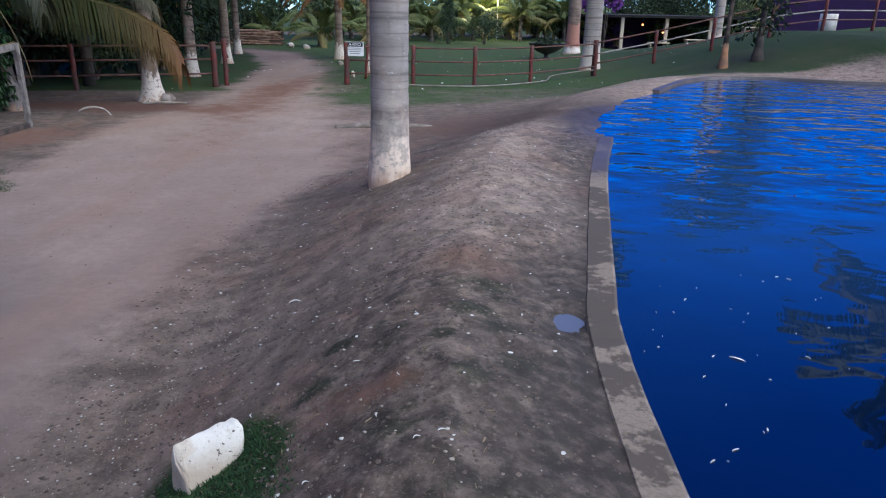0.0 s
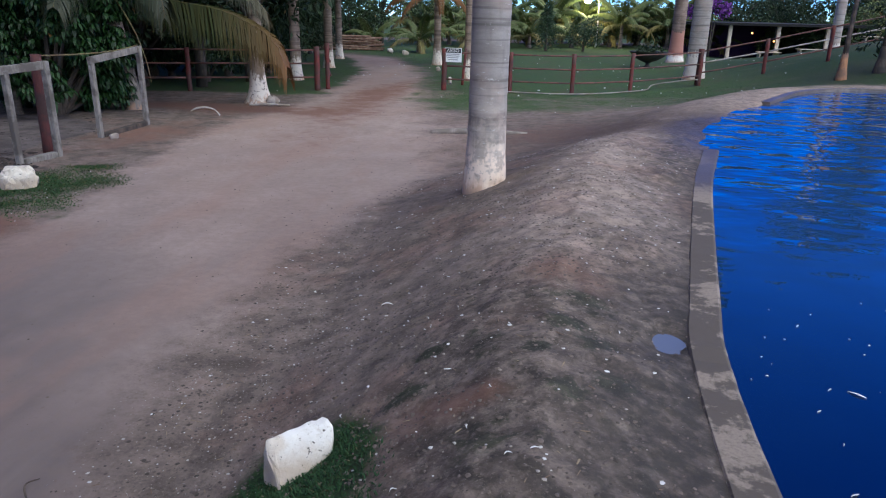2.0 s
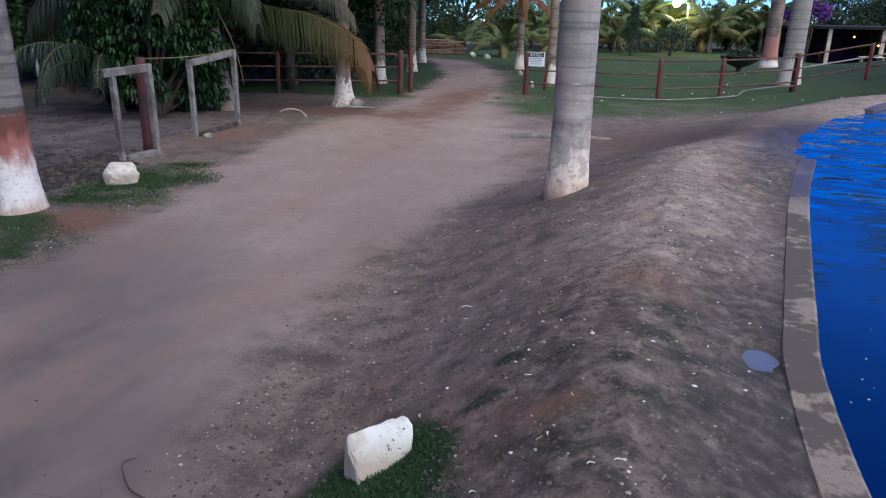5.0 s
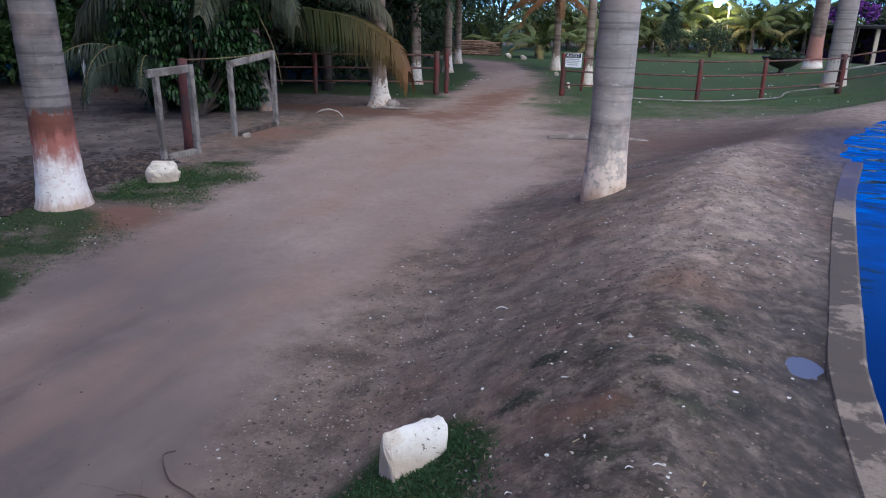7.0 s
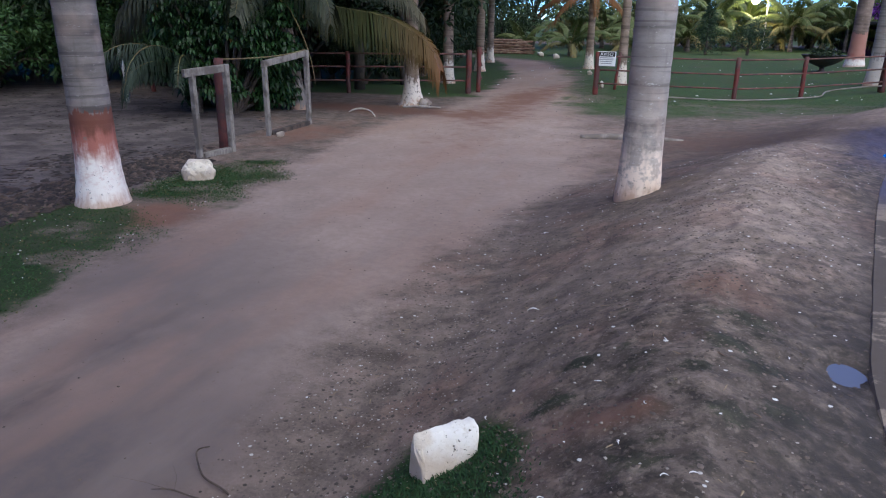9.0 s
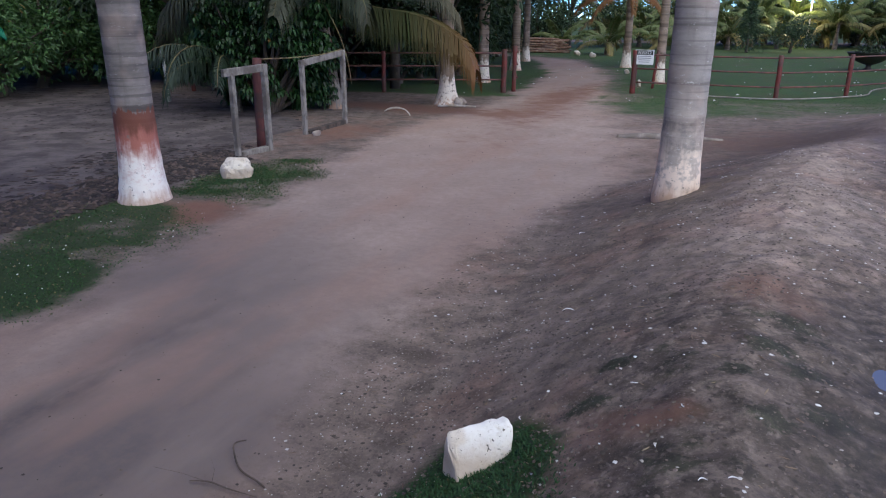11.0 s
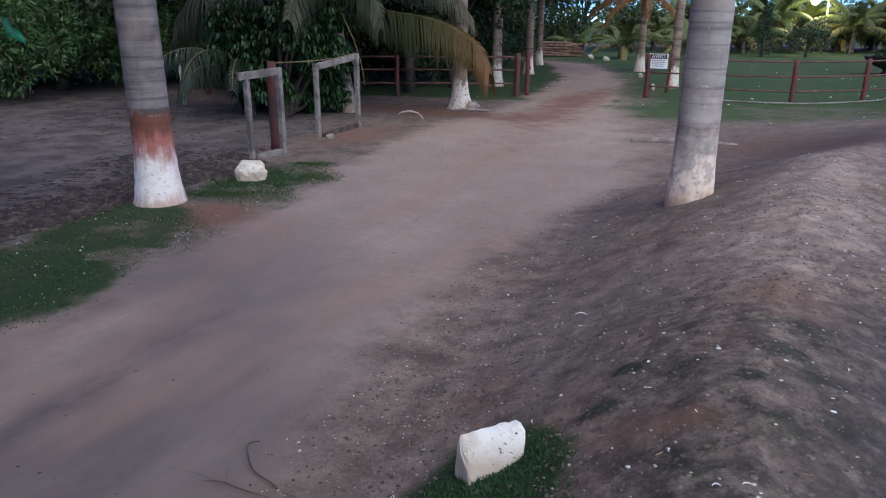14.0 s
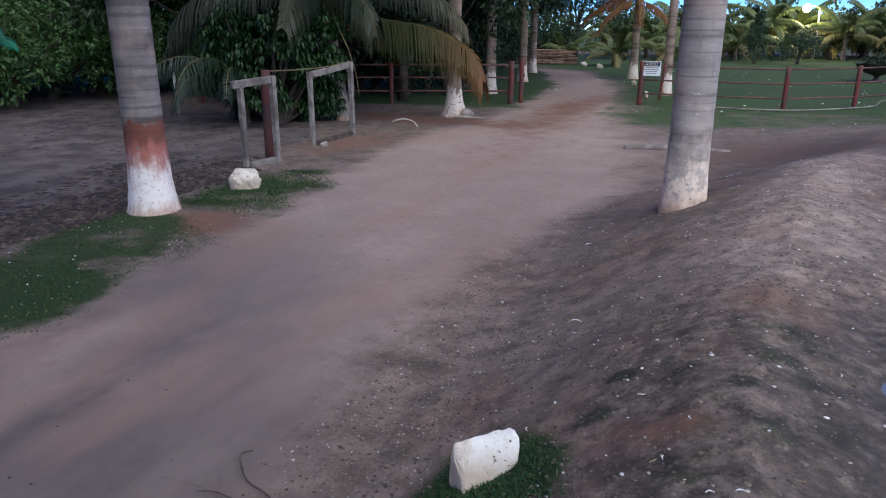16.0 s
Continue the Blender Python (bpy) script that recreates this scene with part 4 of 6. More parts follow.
def ringed_trunk(height, r_foot, r_mid, r_top, seed, sides=28, step=0.055, flare=0.45, lean=(0, 0)):
    r = random.Random(seed)
    z, pts, radii = -0.25, [], []
    ring, nextring = 0.0, 0.0
    while z < height:
        k = max(0.0, z)
        rr = r_mid + (r_foot - r_mid) * math.exp(-k / flare) if z < height * 0.45 else r_mid + (r_top - r_mid) * ((z - height * 0.45) / (height * 0.55))
        if z >= nextring:
            ring = 0.02 + 0.015 * r.random()
            nextring = z + 0.10 + 0.09 * r.random()
        rr *= 1 + ring * 0.55
        ring *= 0.35
        pts.append((lean[0] * k / height + 0.004 * (r.random() - 0.5), lean[1] * k / height + 0.004 * (r.random() - 0.5), z))
        radii.append(rr)
        z += step if z < 3.4 else step * 4
    b = Build()
    b.tube(pts, radii, sides)
    return b


FROND_SETS = {}


def frond_set(kind):
    """Shared leaf meshes: three droops of one kind of palm."""
    if kind not in FROND_SETS:
        spec = {"royal": dict(length=3.0, leaf_len=0.75, hang=0.45, leaflets=70, width=0.05, mat=mat_frond),
                "coco": dict(length=3.8, leaf_len=0.85, hang=0.55, leaflets=80, width=0.05, mat=mat_frond_shaded),
                "young": dict(length=2.4, leaf_len=0.55, hang=0.45, leaflets=44, width=0.06, mat=mat_frond_light),
                "far": dict(length=2.6, leaf_len=0.6, hang=0.5, leaflets=30, width=0.10, mat=mat_frond)}[kind]
        m = spec.pop("mat")
        out = []
        for i, (a0, a1) in enumerate(((70, 5), (48, -35), (22, -70))):
            st, lf = frond(a0=a0, a1=a1, seed=i * 7 + len(kind), dry_tip=0.25 * (i == 2), dry_all=0.25 * (i == 2), **spec)
            st.materials.append(mat_rachis)
            lf.materials.append(m)
            out.append((st, lf))
        FROND_SETS[kind] = out
    return FROND_SETS[kind]


def crown(thing, top, kind, count, seed, scale=1.0):
    r = random.Random(seed)
    for i in range(count):
        st, lf = frond_set(kind)[0 if i < count * 0.3 else 1 if i < count * 0.7 else 2]
        az = 137.5 * i + r.uniform(-20, 20)
        k = scale * r.uniform(0.85, 1.12)
        m = pose(*top, r.uniform(-14, 14), r.uniform(-8, 8), az) @ Matrix.Diagonal((k, k, k, 1))
        f = obj("frond", st, None, thing, at=m)
        obj("frond_blade", lf, None, f)


def palm(name, x, y, height, radii, trunk_mat, kind, fronds, label, seed, scale=1.0, lean=(0, 0), flare=0.45, group="", sides=24):
    thing = base(name, pose(x, y, ground_z(x, y) - 0.02), label, "palm tree", group)
    obj("trunk", ringed_trunk(height, *radii, seed, sides, 0.055, flare, lean), trunk_mat, thing, smooth=True)
    crown(thing, (lean[0], lean[1], height - 0.1), kind, fronds, seed, scale)
    return thing


def leaf_cloud(b, clumps, per, size, seed, droop=0.4, slim=0.42, dry=0.006):
    """Leaves round a set of clumps (x, y, z, r)."""
    r = random.Random(seed)
    for cx, cy, cz, cr in clumps:
        for _ in range(per):
            d = Vector((r.gauss(0, 1), r.gauss(0, 1), r.gauss(0, 0.8))).normalized()
            o = Vector((cx, cy, cz)) + d * cr * (0.45 + 0.6 * r.random() ** 0.6)
            way = (d * 0.7 + Vector((r.gauss(0, 0.5), r.gauss(0, 0.5), r.gauss(0, 0.4) - droop))).normalized()
            side = way.cross(Vector((r.gauss(0, 1), r.gauss(0, 1), r.gauss(0, 1)))).normalized()
            up = side.cross(way)
            ln = size * (0.65 + 0.7 * r.random())
            w = ln * slim * 0.5
            b.put([o, o + way * ln * 0.45 + side * w - up * w * 0.35, o + way * ln, o + way * ln * 0.45 - side * w - up * w * 0.35],
                  [(0, 1, 2), (0, 2, 3)], 0.8 if r.random() < dry else 0.0)


def broad_mesh(height, spread, clumps, per, size, seed, low=0.35, trunk_r=0.14):
    """Meshes of a tree: trunk with limbs, and its leaves."""
    r = random.Random(seed)
    wood, leaf, cl = Build(), Build(), []
    fork = Vector((r.uniform(-0.2, 0.2), r.uniform(-0.2, 0.2), height * low))
    wood.tube([(0, 0, -0.2), fork * 0.5 + Vector((0.06, 0.04, 0)), fork], [trunk_r * 1.25, trunk_r, trunk_r * 0.8], 9)
    for i in range(clumps):
        a = 2 * math.pi * (i * 0.382 + 0.1 * r.random())
        k = math.sqrt((i + 0.5) / clumps)
        z = height * (low + (1 - low) * (0.25 + 0.75 * r.random()) * (1 - 0.35 * k * k))
        p = Vector((math.cos(a) * spread * k, math.sin(a) * spread * k, z))
        cl.append((p.x, p.y, p.z, spread * r.uniform(0.26, 0.42)))
        if i % 2 == 0:
            mid = fork.lerp(p, 0.5) + Vector((0, 0, 0.15 * height * r.random()))
            wood.tube([fork, mid, p], [trunk_r * 0.5, trunk_r * 0.3, trunk_r * 0.1], 6)
    leaf_cloud(leaf, cl, per, size, seed + 1)
    return wood.mesh("trunk", True), leaf.mesh("crown")


TREES = {}


def broad_tree(x, y, scale, turn, kind, label, name="tree", group="", category="tree"):
    if kind not in TREES:
        spec, bark, leafs = {"dark_a": ((7.5, 3.0, 26, 260, 0.26, 3, 0.25), mat_bark, mat_leaf),
                             "dark_b": ((6.2, 2.6, 24, 240, 0.24, 8, 0.12), mat_bark, mat_leaf),
                             "canopy": ((8.0, 4.2, 34, 330, 0.30, 41, 0.40), mat_bark, mat_leaf),
                             "shrub_a": ((2.6, 1.5, 16, 170, 0.17, 11, 0.05), mat_bark, mat_leaf_mid),
                             "shrub_b": ((2.2, 1.7, 16, 170, 0.20, 17, 0.05), mat_bark, mat_leaf_light),
                             "yard": ((2.6, 1.6, 30, 150, 0.15, 37, 0.12), mat_bark, mat_mango),
                             "shrub_c": ((3.2, 1.8, 18, 170, 0.20, 23, 0.05), mat_bark, mat_leaf)}[kind]
        w, c = broad_mesh(*spec)
        w.materials.append(bark)
        c.materials.append(leafs)
        TREES[kind] = (w, c)
    w, c = TREES[kind]
    t = base(name, pose(x, y, ground_z(x, y), 0, 0, turn) @ Matrix.Diagonal((scale, scale, scale, 1)), label, category, group)
    obj("trunk", w, None, t)
    obj("crown", c, None, t)
    return t


# the palm on the bank
palm("royal_palm", -0.61, 6.88, 9.0, (0.235, 0.192, 0.15), mat_trunk_main, "royal", 13, "thick grey ringed palm trunk rooted on the bank's slope", 1, flare=0.30, sides=40)
# the palm on the verge
palm("royal_palm", -6.59, 5.72, 9.5, (0.315, 0.222, 0.16), mat_trunk_left, "royal", 13, "grey palm with white limewashed foot under a rust-red band", 2, flare=0.32, sides=40)
# the row along the track's far side
for i, (x, y, h, rf, rm) in enumerate([(-6.95, 15.9, 8.0, 0.37, 0.16), (-8.16, 21.8, 8.5, 0.26, 0.165), (-8.9, 27.6, 8.5, 0.27, 0.165), (-10.15, 33.2, 8.5, 0.26, 0.15)]):
    palm("royal_palm", x, y, h, (rf, rm, 0.13), mat_trunk_row, "coco", 12, "tall grey-brown palm with a whitewashed foot beside the track", 20 + i, flare=0.32, group="palms along the track")
for i, (x, y, h, rf, rm) in enumerate([(-5.0, 31.0, 6.5, 0.26, 0.15), (-2.75, 23.6, 5.5, 0.22, 0.135)]):
    t = palm("royal_palm", x, y, h, (rf, rm, 0.13), mat_trunk_row, "coco", 12, "palm with whitewashed foot and dead orange fronds by the fence" if i == 0 else "slim palm with a whitewashed foot behind the red fence", 30 + i, group="palms along the track")
    for k, (az, a0, a1, z0, ln) in enumerate([(178, 5, -52, 3.15, 2.6), (205, -15, -70, 3.3, 2.2), (150, 12, -40, 3.3, 2.4), (-20, -10, -65, 3.2, 1.9), (100, -25, -80, 3.4, 2.0), (-75, -20, -75, 3.5, 2.0)] if i == 0 else []):
        st, lf = frond(ln, a0, a1, 46, 0.5, 0.65, 380 + k, width=0.05)
        st.materials.append(mat_rachis)
        lf.materials.append(mat_frond_dead)
        f = obj("dead_frond", st, None, t, "withered orange frond hanging by the trunk", at=pose(0, 0, z0, 0, 0, az))
        obj("frond_blade", lf, None, f)
palm("royal_palm", 6.15, 37.0, 8.0, (0.48, 0.31, 0.18), mat_trunk_pink, "royal", 12, "stout palm with white and pink limewash on the lawn", 40)
palm("royal_palm", 5.25, 27.0, 8.5, (0.42, 0.315, 0.18), mat_trunk_pale, "royal", 12, "stout pale grey palm beside the fence corner", 41)
palm("royal_palm", 14.6, 40.0, 8.5, (0.4, 0.25, 0.16), mat_trunk_pale, "royal", 10, "grey palm standing in front of the shelter", 42)
palm("coconut_palm", 15.3, 19.3, 6.1, (0.2, 0.13, 0.10), mat_trunk_plain, "coco", 28, "coconut palm mirrored in the pond, beyond its bank", 43, scale=1.2)

# slim trees on the far bank
for i, (x, y, r0) in enumerate([(8.05, 21.0, 0.13), (9.2, 21.4, 0.16)]):
    t = base("slim_tree", pose(x, y, ground_z(x, y) - 0.03, 0, 0, 70 * i), "slim young tree with a swollen orange-brown foot" if i == 0 else "slim dark leafy tree on the far bank", "tree")
    b, f = Build(), Build()
    b.tube([(0, 0, 0.7), (0.0, 0.0, 1.2), (0.03, 0.0, 2.4), (0.03, 0.06, 4.2)], [r0 * 0.6, r0 * 0.48, r0 * 0.42, r0 * 0.25], 10)
    f.tube([(0, 0, -0.2), (0, 0, 0.12), (0, 0, 0.42), (0.0, 0.0, 0.75)], [r0 * 1.4, r0 * 1.15, r0 * 0.78, r0 * 0.58], 12)
    obj("trunk", b, mat_twig, t, smooth=True)
    obj("trunk_foot", f, mat_orange_bark if i == 0 else mat_bark, t, smooth=True)
    lf = Build()
    rr = random.Random(i + 50)
    cl = [(rr.uniform(-1, 1), rr.uniform(-1, 1), rr.uniform(3.0, 5.2), 0.6) for _ in range(12)]
    if i == 1:
        cl += [(rr.uniform(-0.6, 0.6), rr.uniform(-0.5, 0.5), 0.9 + 0.16 * k, 0.40) for k in range(20)]
    leaf_cloud(lf, cl, 130 if i == 0 else 60, 0.17, 60 + i)
    obj("crown", lf, mat_leaf, t)

# the coconut palm whose fronds hang over the gate frames
coco = base("coconut_palm", pose(-8.95, 13.9, 0.0), "low coconut palm with long drooping fronds by the gateway", "palm tree")
obj("trunk", ringed_trunk(3.0, 0.22, 0.14, 0.13, 77, 20, 0.055, 0.4, (-0.4, 0.0)), mat_trunk_faded, coco, smooth=True)
HANGING = [
    ([(-9.3, 14.1, 2.85), (-8.52, 14.3, 2.38), (-7.88, 14.4, 2.25), (-7.23, 14.4, 2.16), (-6.71, 14.4, 2.02), (-6.3, 14.4, 1.82), (-5.9, 14.4, 1.56), (-5.7, 14.4, 1.22), (-5.62, 14.4, 1.0)], 0.95, 0.80, 0.8, 0.08),
    ([(-9.5, 13.6, 2.95), (-10.4, 13.2, 2.95), (-11.2, 13.0, 2.75), (-11.93, 13.0, 2.5), (-12.65, 13.0, 2.2), (-13.1, 13.0, 1.8), (-13.25, 13.0, 1.4)], 0.85, 0.75, 0.2, 0.0),
    ([(-9.4, 13.5, 3.0), (-10.0, 12.9, 3.15), (-10.8, 12.4, 3.0), (-11.5, 12.1, 2.65), (-12.0, 12.0, 2.2)], 0.85, 0.75, 0.1, 0.0),
    ([(-9.2, 13.6, 2.95), (-8.5, 13.3, 2.92), (-7.95, 13.1, 2.7), (-7.6, 13.0, 2.35), (-7.55, 13.0, 1.95)], 0.75, 0.75, 0.1, 0.0),
    ([(-9.3, 13.6, 2.95), (-9.15, 12.9, 3.05), (-9.0, 12.3, 2.9), (-8.85, 11.8, 2.55), (-8.8, 11.5, 2.1)], 0.75, 0.75, 0.1, 0.0),
    ([(-9.2, 14.0, 3.0), (-8.4, 14.6, 3.2), (-7.5, 15.0, 3.05), (-6.8, 15.2, 2.6), (-6.4, 15.3, 2.1)], 0.8, 0.7, 0.3, 0.0)]
for i, (pts, ll, hang, dt, da) in enumerate(HANGING):
    st, lf = frond(1.0, 0, 0, 250 if i == 0 else 170, ll * 1.3, hang - 0.10, 300 + i, width=0.027, dry_tip=dt, dry_all=da, bare=0.04, line=[(x + 8.95, y - 13.9, z) for x, y, z in pts])
    st.materials.append(mat_rachis)
    lf.materials.append(mat_frond if i == 0 else mat_frond_shaded)
    f = obj("frond", st, None, coco)
    obj("frond_blade", lf, None, f)
for i, (az, a0, a1) in enumerate([(-150, 45, -40), (170, 50, -35), (140, 40, -40), (100, 35, -40), (60, 48, -28), (8, 55, -25), (-60, 55, -20), (-110, 62, 0), (-20, 66, 5), (80, 72, 20)]):
    st, lf = frond(3.7, a0, a1, 90, 0.9, 0.6, 330 + i, width=0.036)
    st.materials.append(mat_rachis)
    lf.materials.append(mat_frond_shaded)
    f = obj("frond", st, None, coco, at=pose(-0.4, 0, 2.9, 0, 0, az))
    obj("frond_blade", lf, None, f)
# a bare stalk that hangs down beside the frame
b = Build()
line = spline([(-9.1, 13.4, 2.75), (-8.75, 13.05, 2.4), (-8.5, 12.95, 2.25), (-8.25, 12.9, 1.87), (-8.11, 12.9, 1.56), (-7.98, 12.9, 1.13), (-7.92, 12.9, 0.71)], 5)
b.tube([(x + 8.95, y - 13.9, z) for x, y, z in line], list(np.linspace(0.022, 0.008, len(line))), 6)
obj("bare_stalk", b, mat_rachis, coco, "bare yellow hanging leaf stalk", True)
low_palm = base("young_palm", pose(-10.75, 12.5, 0.0), "young palm half hidden in the bush", "palm tree")
obj("trunk", ringed_trunk(0.7, 0.14, 0.11, 0.1, 78, 14), mat_trunk_plain, low_palm, smooth=True)
for i, (az, a0, a1, L) in enumerate([(205, 62, -80, 2.7), (235, 66, -72, 2.8), (180, 58, -75, 2.5), (150, 70, -40, 2.4), (270, 68, -75, 2.7), (255, 55, -85, 2.3), (220, 45, -85, 2.0), (300, 60, -70, 2.4)]):
    st, lf = frond(L, a0, a1, 60, 0.55, 0.6, 350 + i, width=0.03)
    st.materials.append(mat_rachis)
    lf.materials.append(mat_frond_shaded)
    f = obj("frond", st, None, low_palm, at=pose(0, 0, 0.6, 0, 0, az))
    obj("frond_blade", lf, None, f)


# the long-leaved bush behind the gate frames
def long_leaf_bush(name, x, y, blobs, count, seed, label, mat, leaf=0.25):
    r = random.Random(seed)
    t = base(name, pose(x, y, ground_z(x, y)), label, "bush")
    wood, lf = Build(), Build()
    for cx, cy, cz, cr in blobs:
        wood.tube([(0.15 * r.uniform(-1, 1), 0.15 * r.uniform(-1, 1), -0.1), (cx * 0.5, cy * 0.5, cz * 0.55), (cx, cy, cz)], [0.07, 0.045, 0.02], 6)
        for _ in range(count):
            d = Vector((r.gauss(0, 1), r.gauss(0, 1), r.gauss(0, 1))).normalized()
            o = Vector((cx, cy, cz)) + d * cr * (0.5 + 0.55 * r.random() ** 0.5)
            for k in range(7):
                a = k * 0.9 + r.random()
                out = Vector((math.cos(a), math.sin(a), r.uniform(-0.9, 0.15))).normalized()
                tip = (out * 0.6 + Vector((0, 0, -0.8))).normalized()
                side = out.cross(Vector((0, 0, 1))).normalized()
                ln = leaf * r.uniform(0.7, 1.2)
                w = ln * 0.13
                m1 = o + out * ln * 0.45
                lf.put([o, m1 + side * w, m1 - side * w, m1 + tip * ln * 0.3 + side * w * 0.8, m1 + tip * ln * 0.3 - side * w * 0.8, m1 + tip * ln * 0.6],
                       [(0, 1, 2), (1, 3, 4, 2), (3, 5, 4)], 0.9 if r.random() < 0.003 else 0.0)
    obj("branchwork", wood, mat_bark, t)
    obj("leaves", lf, mat, t)


rb = random.Random(5)
long_leaf_bush("leafy_bush", -10.0, 12.7, [(rb.uniform(-1.45, 1.45), rb.uniform(-0.8, 0.8), rb.uniform(0.75, 2.3), rb.uniform(0.24, 0.48)) for _ in range(40)] + [(rb.uniform(-1.3, 1.3), rb.uniform(0.2, 0.9), rb.uniform(0.25, 0.7), 0.32) for _ in range(14)], 44, 5,
               "dense dark green bush of long hanging leaves", mat_bush, 0.21)
for i, (x, y, h) in enumerate([(-19.0, 10.2, 1.1), (-18.6, 12.4, 1.0), (-19.6, 14.4, 1.15), (-20.4, 16.6, 1.2), (-17.0, 17.2, 1.1), (-21.5, 11.8, 1.4), (-22.0, 14.8, 1.5), (-13.6, 16.0, 0.9), (-20.2, 8.2, 1.2), (-15.2, 18.2, 1.2), (-24.0, 9.6, 1.5), (-24.6, 13.0, 1.6), (-23.5, 17.5, 1.6), (-21.8, 18.6, 1.3), (-19.0, 18.9, 1.2), (-24.5, 16.2, 1.4), (-22.5, 12.9, 1.3), (-27.0, 8.5, 1.7), (-28.0, 12.0, 1.8), (-28.0, 15.5, 1.8), (-26.5, 19.5, 1.7)]):
    broad_tree(x, y, h, 63 * i, "yard", "green bush at the edge of the muddy yard", "yard_bush", "bushes round the yard", "bush")

# the dark grove on the track's far side
rt = random.Random(31)
spots = [(-11.5, 18.5), (-14.2, 20.5), (-10.8, 22.5), (-13.6, 25.5), (-11.8, 29.0), (-15.5, 29.5), (-17.5, 22.0), (-20.0, 18.0), (-21.5, 25.0), (-13.5, 33.5),
         (-18.0, 34.5), (-24.0, 14.0), (-25.5, 20.5), (-27.0, 8.0), (-24.5, 3.0), (-22.5, -3.0), (-15.5, 44.5), (-20.5, 46.0), (-26, 42), (-11.5, 47.5), (-26, 31), (-31, 25), (-33, 14), (-30, -1)]
for i, (x, y) in enumerate(spots):
    broad_tree(x, y, rt.uniform(0.9, 1.2), rt.uniform(0, 360), "dark_a" if i % 2 else "dark_b", "dark shady tree in the grove or added for shade", "grove_tree", "trees of the grove")
for i, (x, y, s) in enumerate([(-10.6, 20.2, 0.8), (-12.3, 21.4, 0.9), (-9.9, 24.0, 0.7), (-11.2, 26.0, 0.85), (-14.5, 18.6, 0.9), (-16.4, 19.6, 1.0), (-12.6, 36.0, 0.8), (-15.0, 37.0, 0.9), (-11.3, 30.5, 0.7), (-19.5, 21.5, 1.0), (-13.0, 23.4, 0.9), (-22.5, 18.5, 1.1), (-12.6, 45.0, 1.0), (-16.5, 43.6, 1.0)]):
    broad_tree(x, y, s, 71 * i, "shrub_c", "dark undergrowth beneath the grove", "undergrowth", "undergrowth of the grove", "bush")
# the first three stand unseen behind the camera, added to darken the near left
for i, (x, y, s) in enumerate([(-9.0, -3.0, 1.25), (-4.5, -6.5, 1.2), (-9.5, -10.0, 1.2), (-11.0, 16.6, 0.9), (-9.2, 20.6, 0.9), (-15.6, 17.0, 1.0), (-18.6, 17.6, 0.9), (-12.4, 19.8, 1.1)]):
    broad_tree(x, y, s, 29 * i, "dark_a", "dark shady tree in the grove or added for shade", "grove_tree", "trees of the grove")
# palms added behind the camera, out of view
for i, (x, y, s) in enumerate([(-1.9, -2.4, 1.1), (-6.7, -1.6, 1.15), (-6.9, -8.0, 1.1), (-1.7, -9.0, 1.1)]):
    palm("royal_palm", x, y, 7.5, (0.29, 0.21, 0.15), mat_trunk_left if x < -6 else mat_trunk_main, "royal", 18, "grey ringed palm added behind the camera, beside the track", 90 + i, scale=s, group="palms along the track")
# tall trees added so their crowns, above the view, shade gate and grove
for i, (x, y, s) in enumerate([(-11.4, 14.6, 1.0), (-9.9, 18.8, 1.0), (-12.4, 20.5, 1.1), (-10.2, 24.6, 1.0), (-14.0, 27.5, 1.1), (-11.6, 31.5, 1.0), (-16.5, 22.0, 1.1)]):
    broad_tree(x, y, s, 83 * i, "canopy", "tall tree added to shade the grove with its broad dark canopy", "added_shade_tree", "canopy trees")
# young yellow-green palms round the far lawn
for i, (x, y, s) in enumerate([(-7.6, 40.5, 0.95), (-4.2, 42.5, 0.8), (-11.0, 43.2, 0.8), (-1.6, 50.5, 1.15), (1.4, 53.0, 1.1), (-4.5, 49.0, 1.2), (4.4, 57.0, 1.1), (9.5, 58.0, 1.2), (12.8, 60.0, 1.1), (-7.5, 52.0, 1.3), (7.0, 62.0, 1.3), (-10.5, 56, 1.4), (-1.0, 60, 1.5), (2.8, 63, 1.5)]):
    palm("young_palm", x, y, 0.75 * s, (0.16 * s, 0.12, 0.10), mat_trunk_plain, "young", 13, "young palm with arching yellow-green fronds on the lawn", 60 + i, scale=s, group="young palms of the lawn", sides=12)
for i, (x, y, h, s) in enumerate([(-3.4, 53.5, 1.7, 1.2), (-0.2, 55.5, 2.0, 1.25), (2.2, 57.5, 1.9, 1.3), (5.0, 54.5, 1.7, 1.2), (6.6, 57.0, 2.1, 1.3), (8.4, 55.0, 1.6, 1.15), (10.6, 60.5, 2.2, 1.35), (-6.0, 56.0, 2.1, 1.3), (-9.2, 51.5, 1.7, 1.2), (0.8, 62.0, 2.6, 1.4)]):
    palm("young_palm", x, y, h, (0.17, 0.12, 0.10), mat_trunk_plain, "young", 15, "taller young palm with yellow-green fronds behind the lawn", 160 + i, scale=s, group="young palms of the lawn", sides=12)
# shrubs that close the lawn
for i in range(46):
    a = -42 + i * 2.1
    d = 57 + 9 * rt.random()
    x, y = d * math.sin(radians(a)), d * math.cos(radians(a))
    if -13 < x < 60:
        broad_tree(x, y, rt.uniform(0.8, 1.25), rt.uniform(0, 360), ("shrub_a", "shrub_b", "shrub_c")[i % 3], "mixed shrub in the hedge behind the lawn", "hedge_shrub", "shrubs behind the lawn", "shrub")
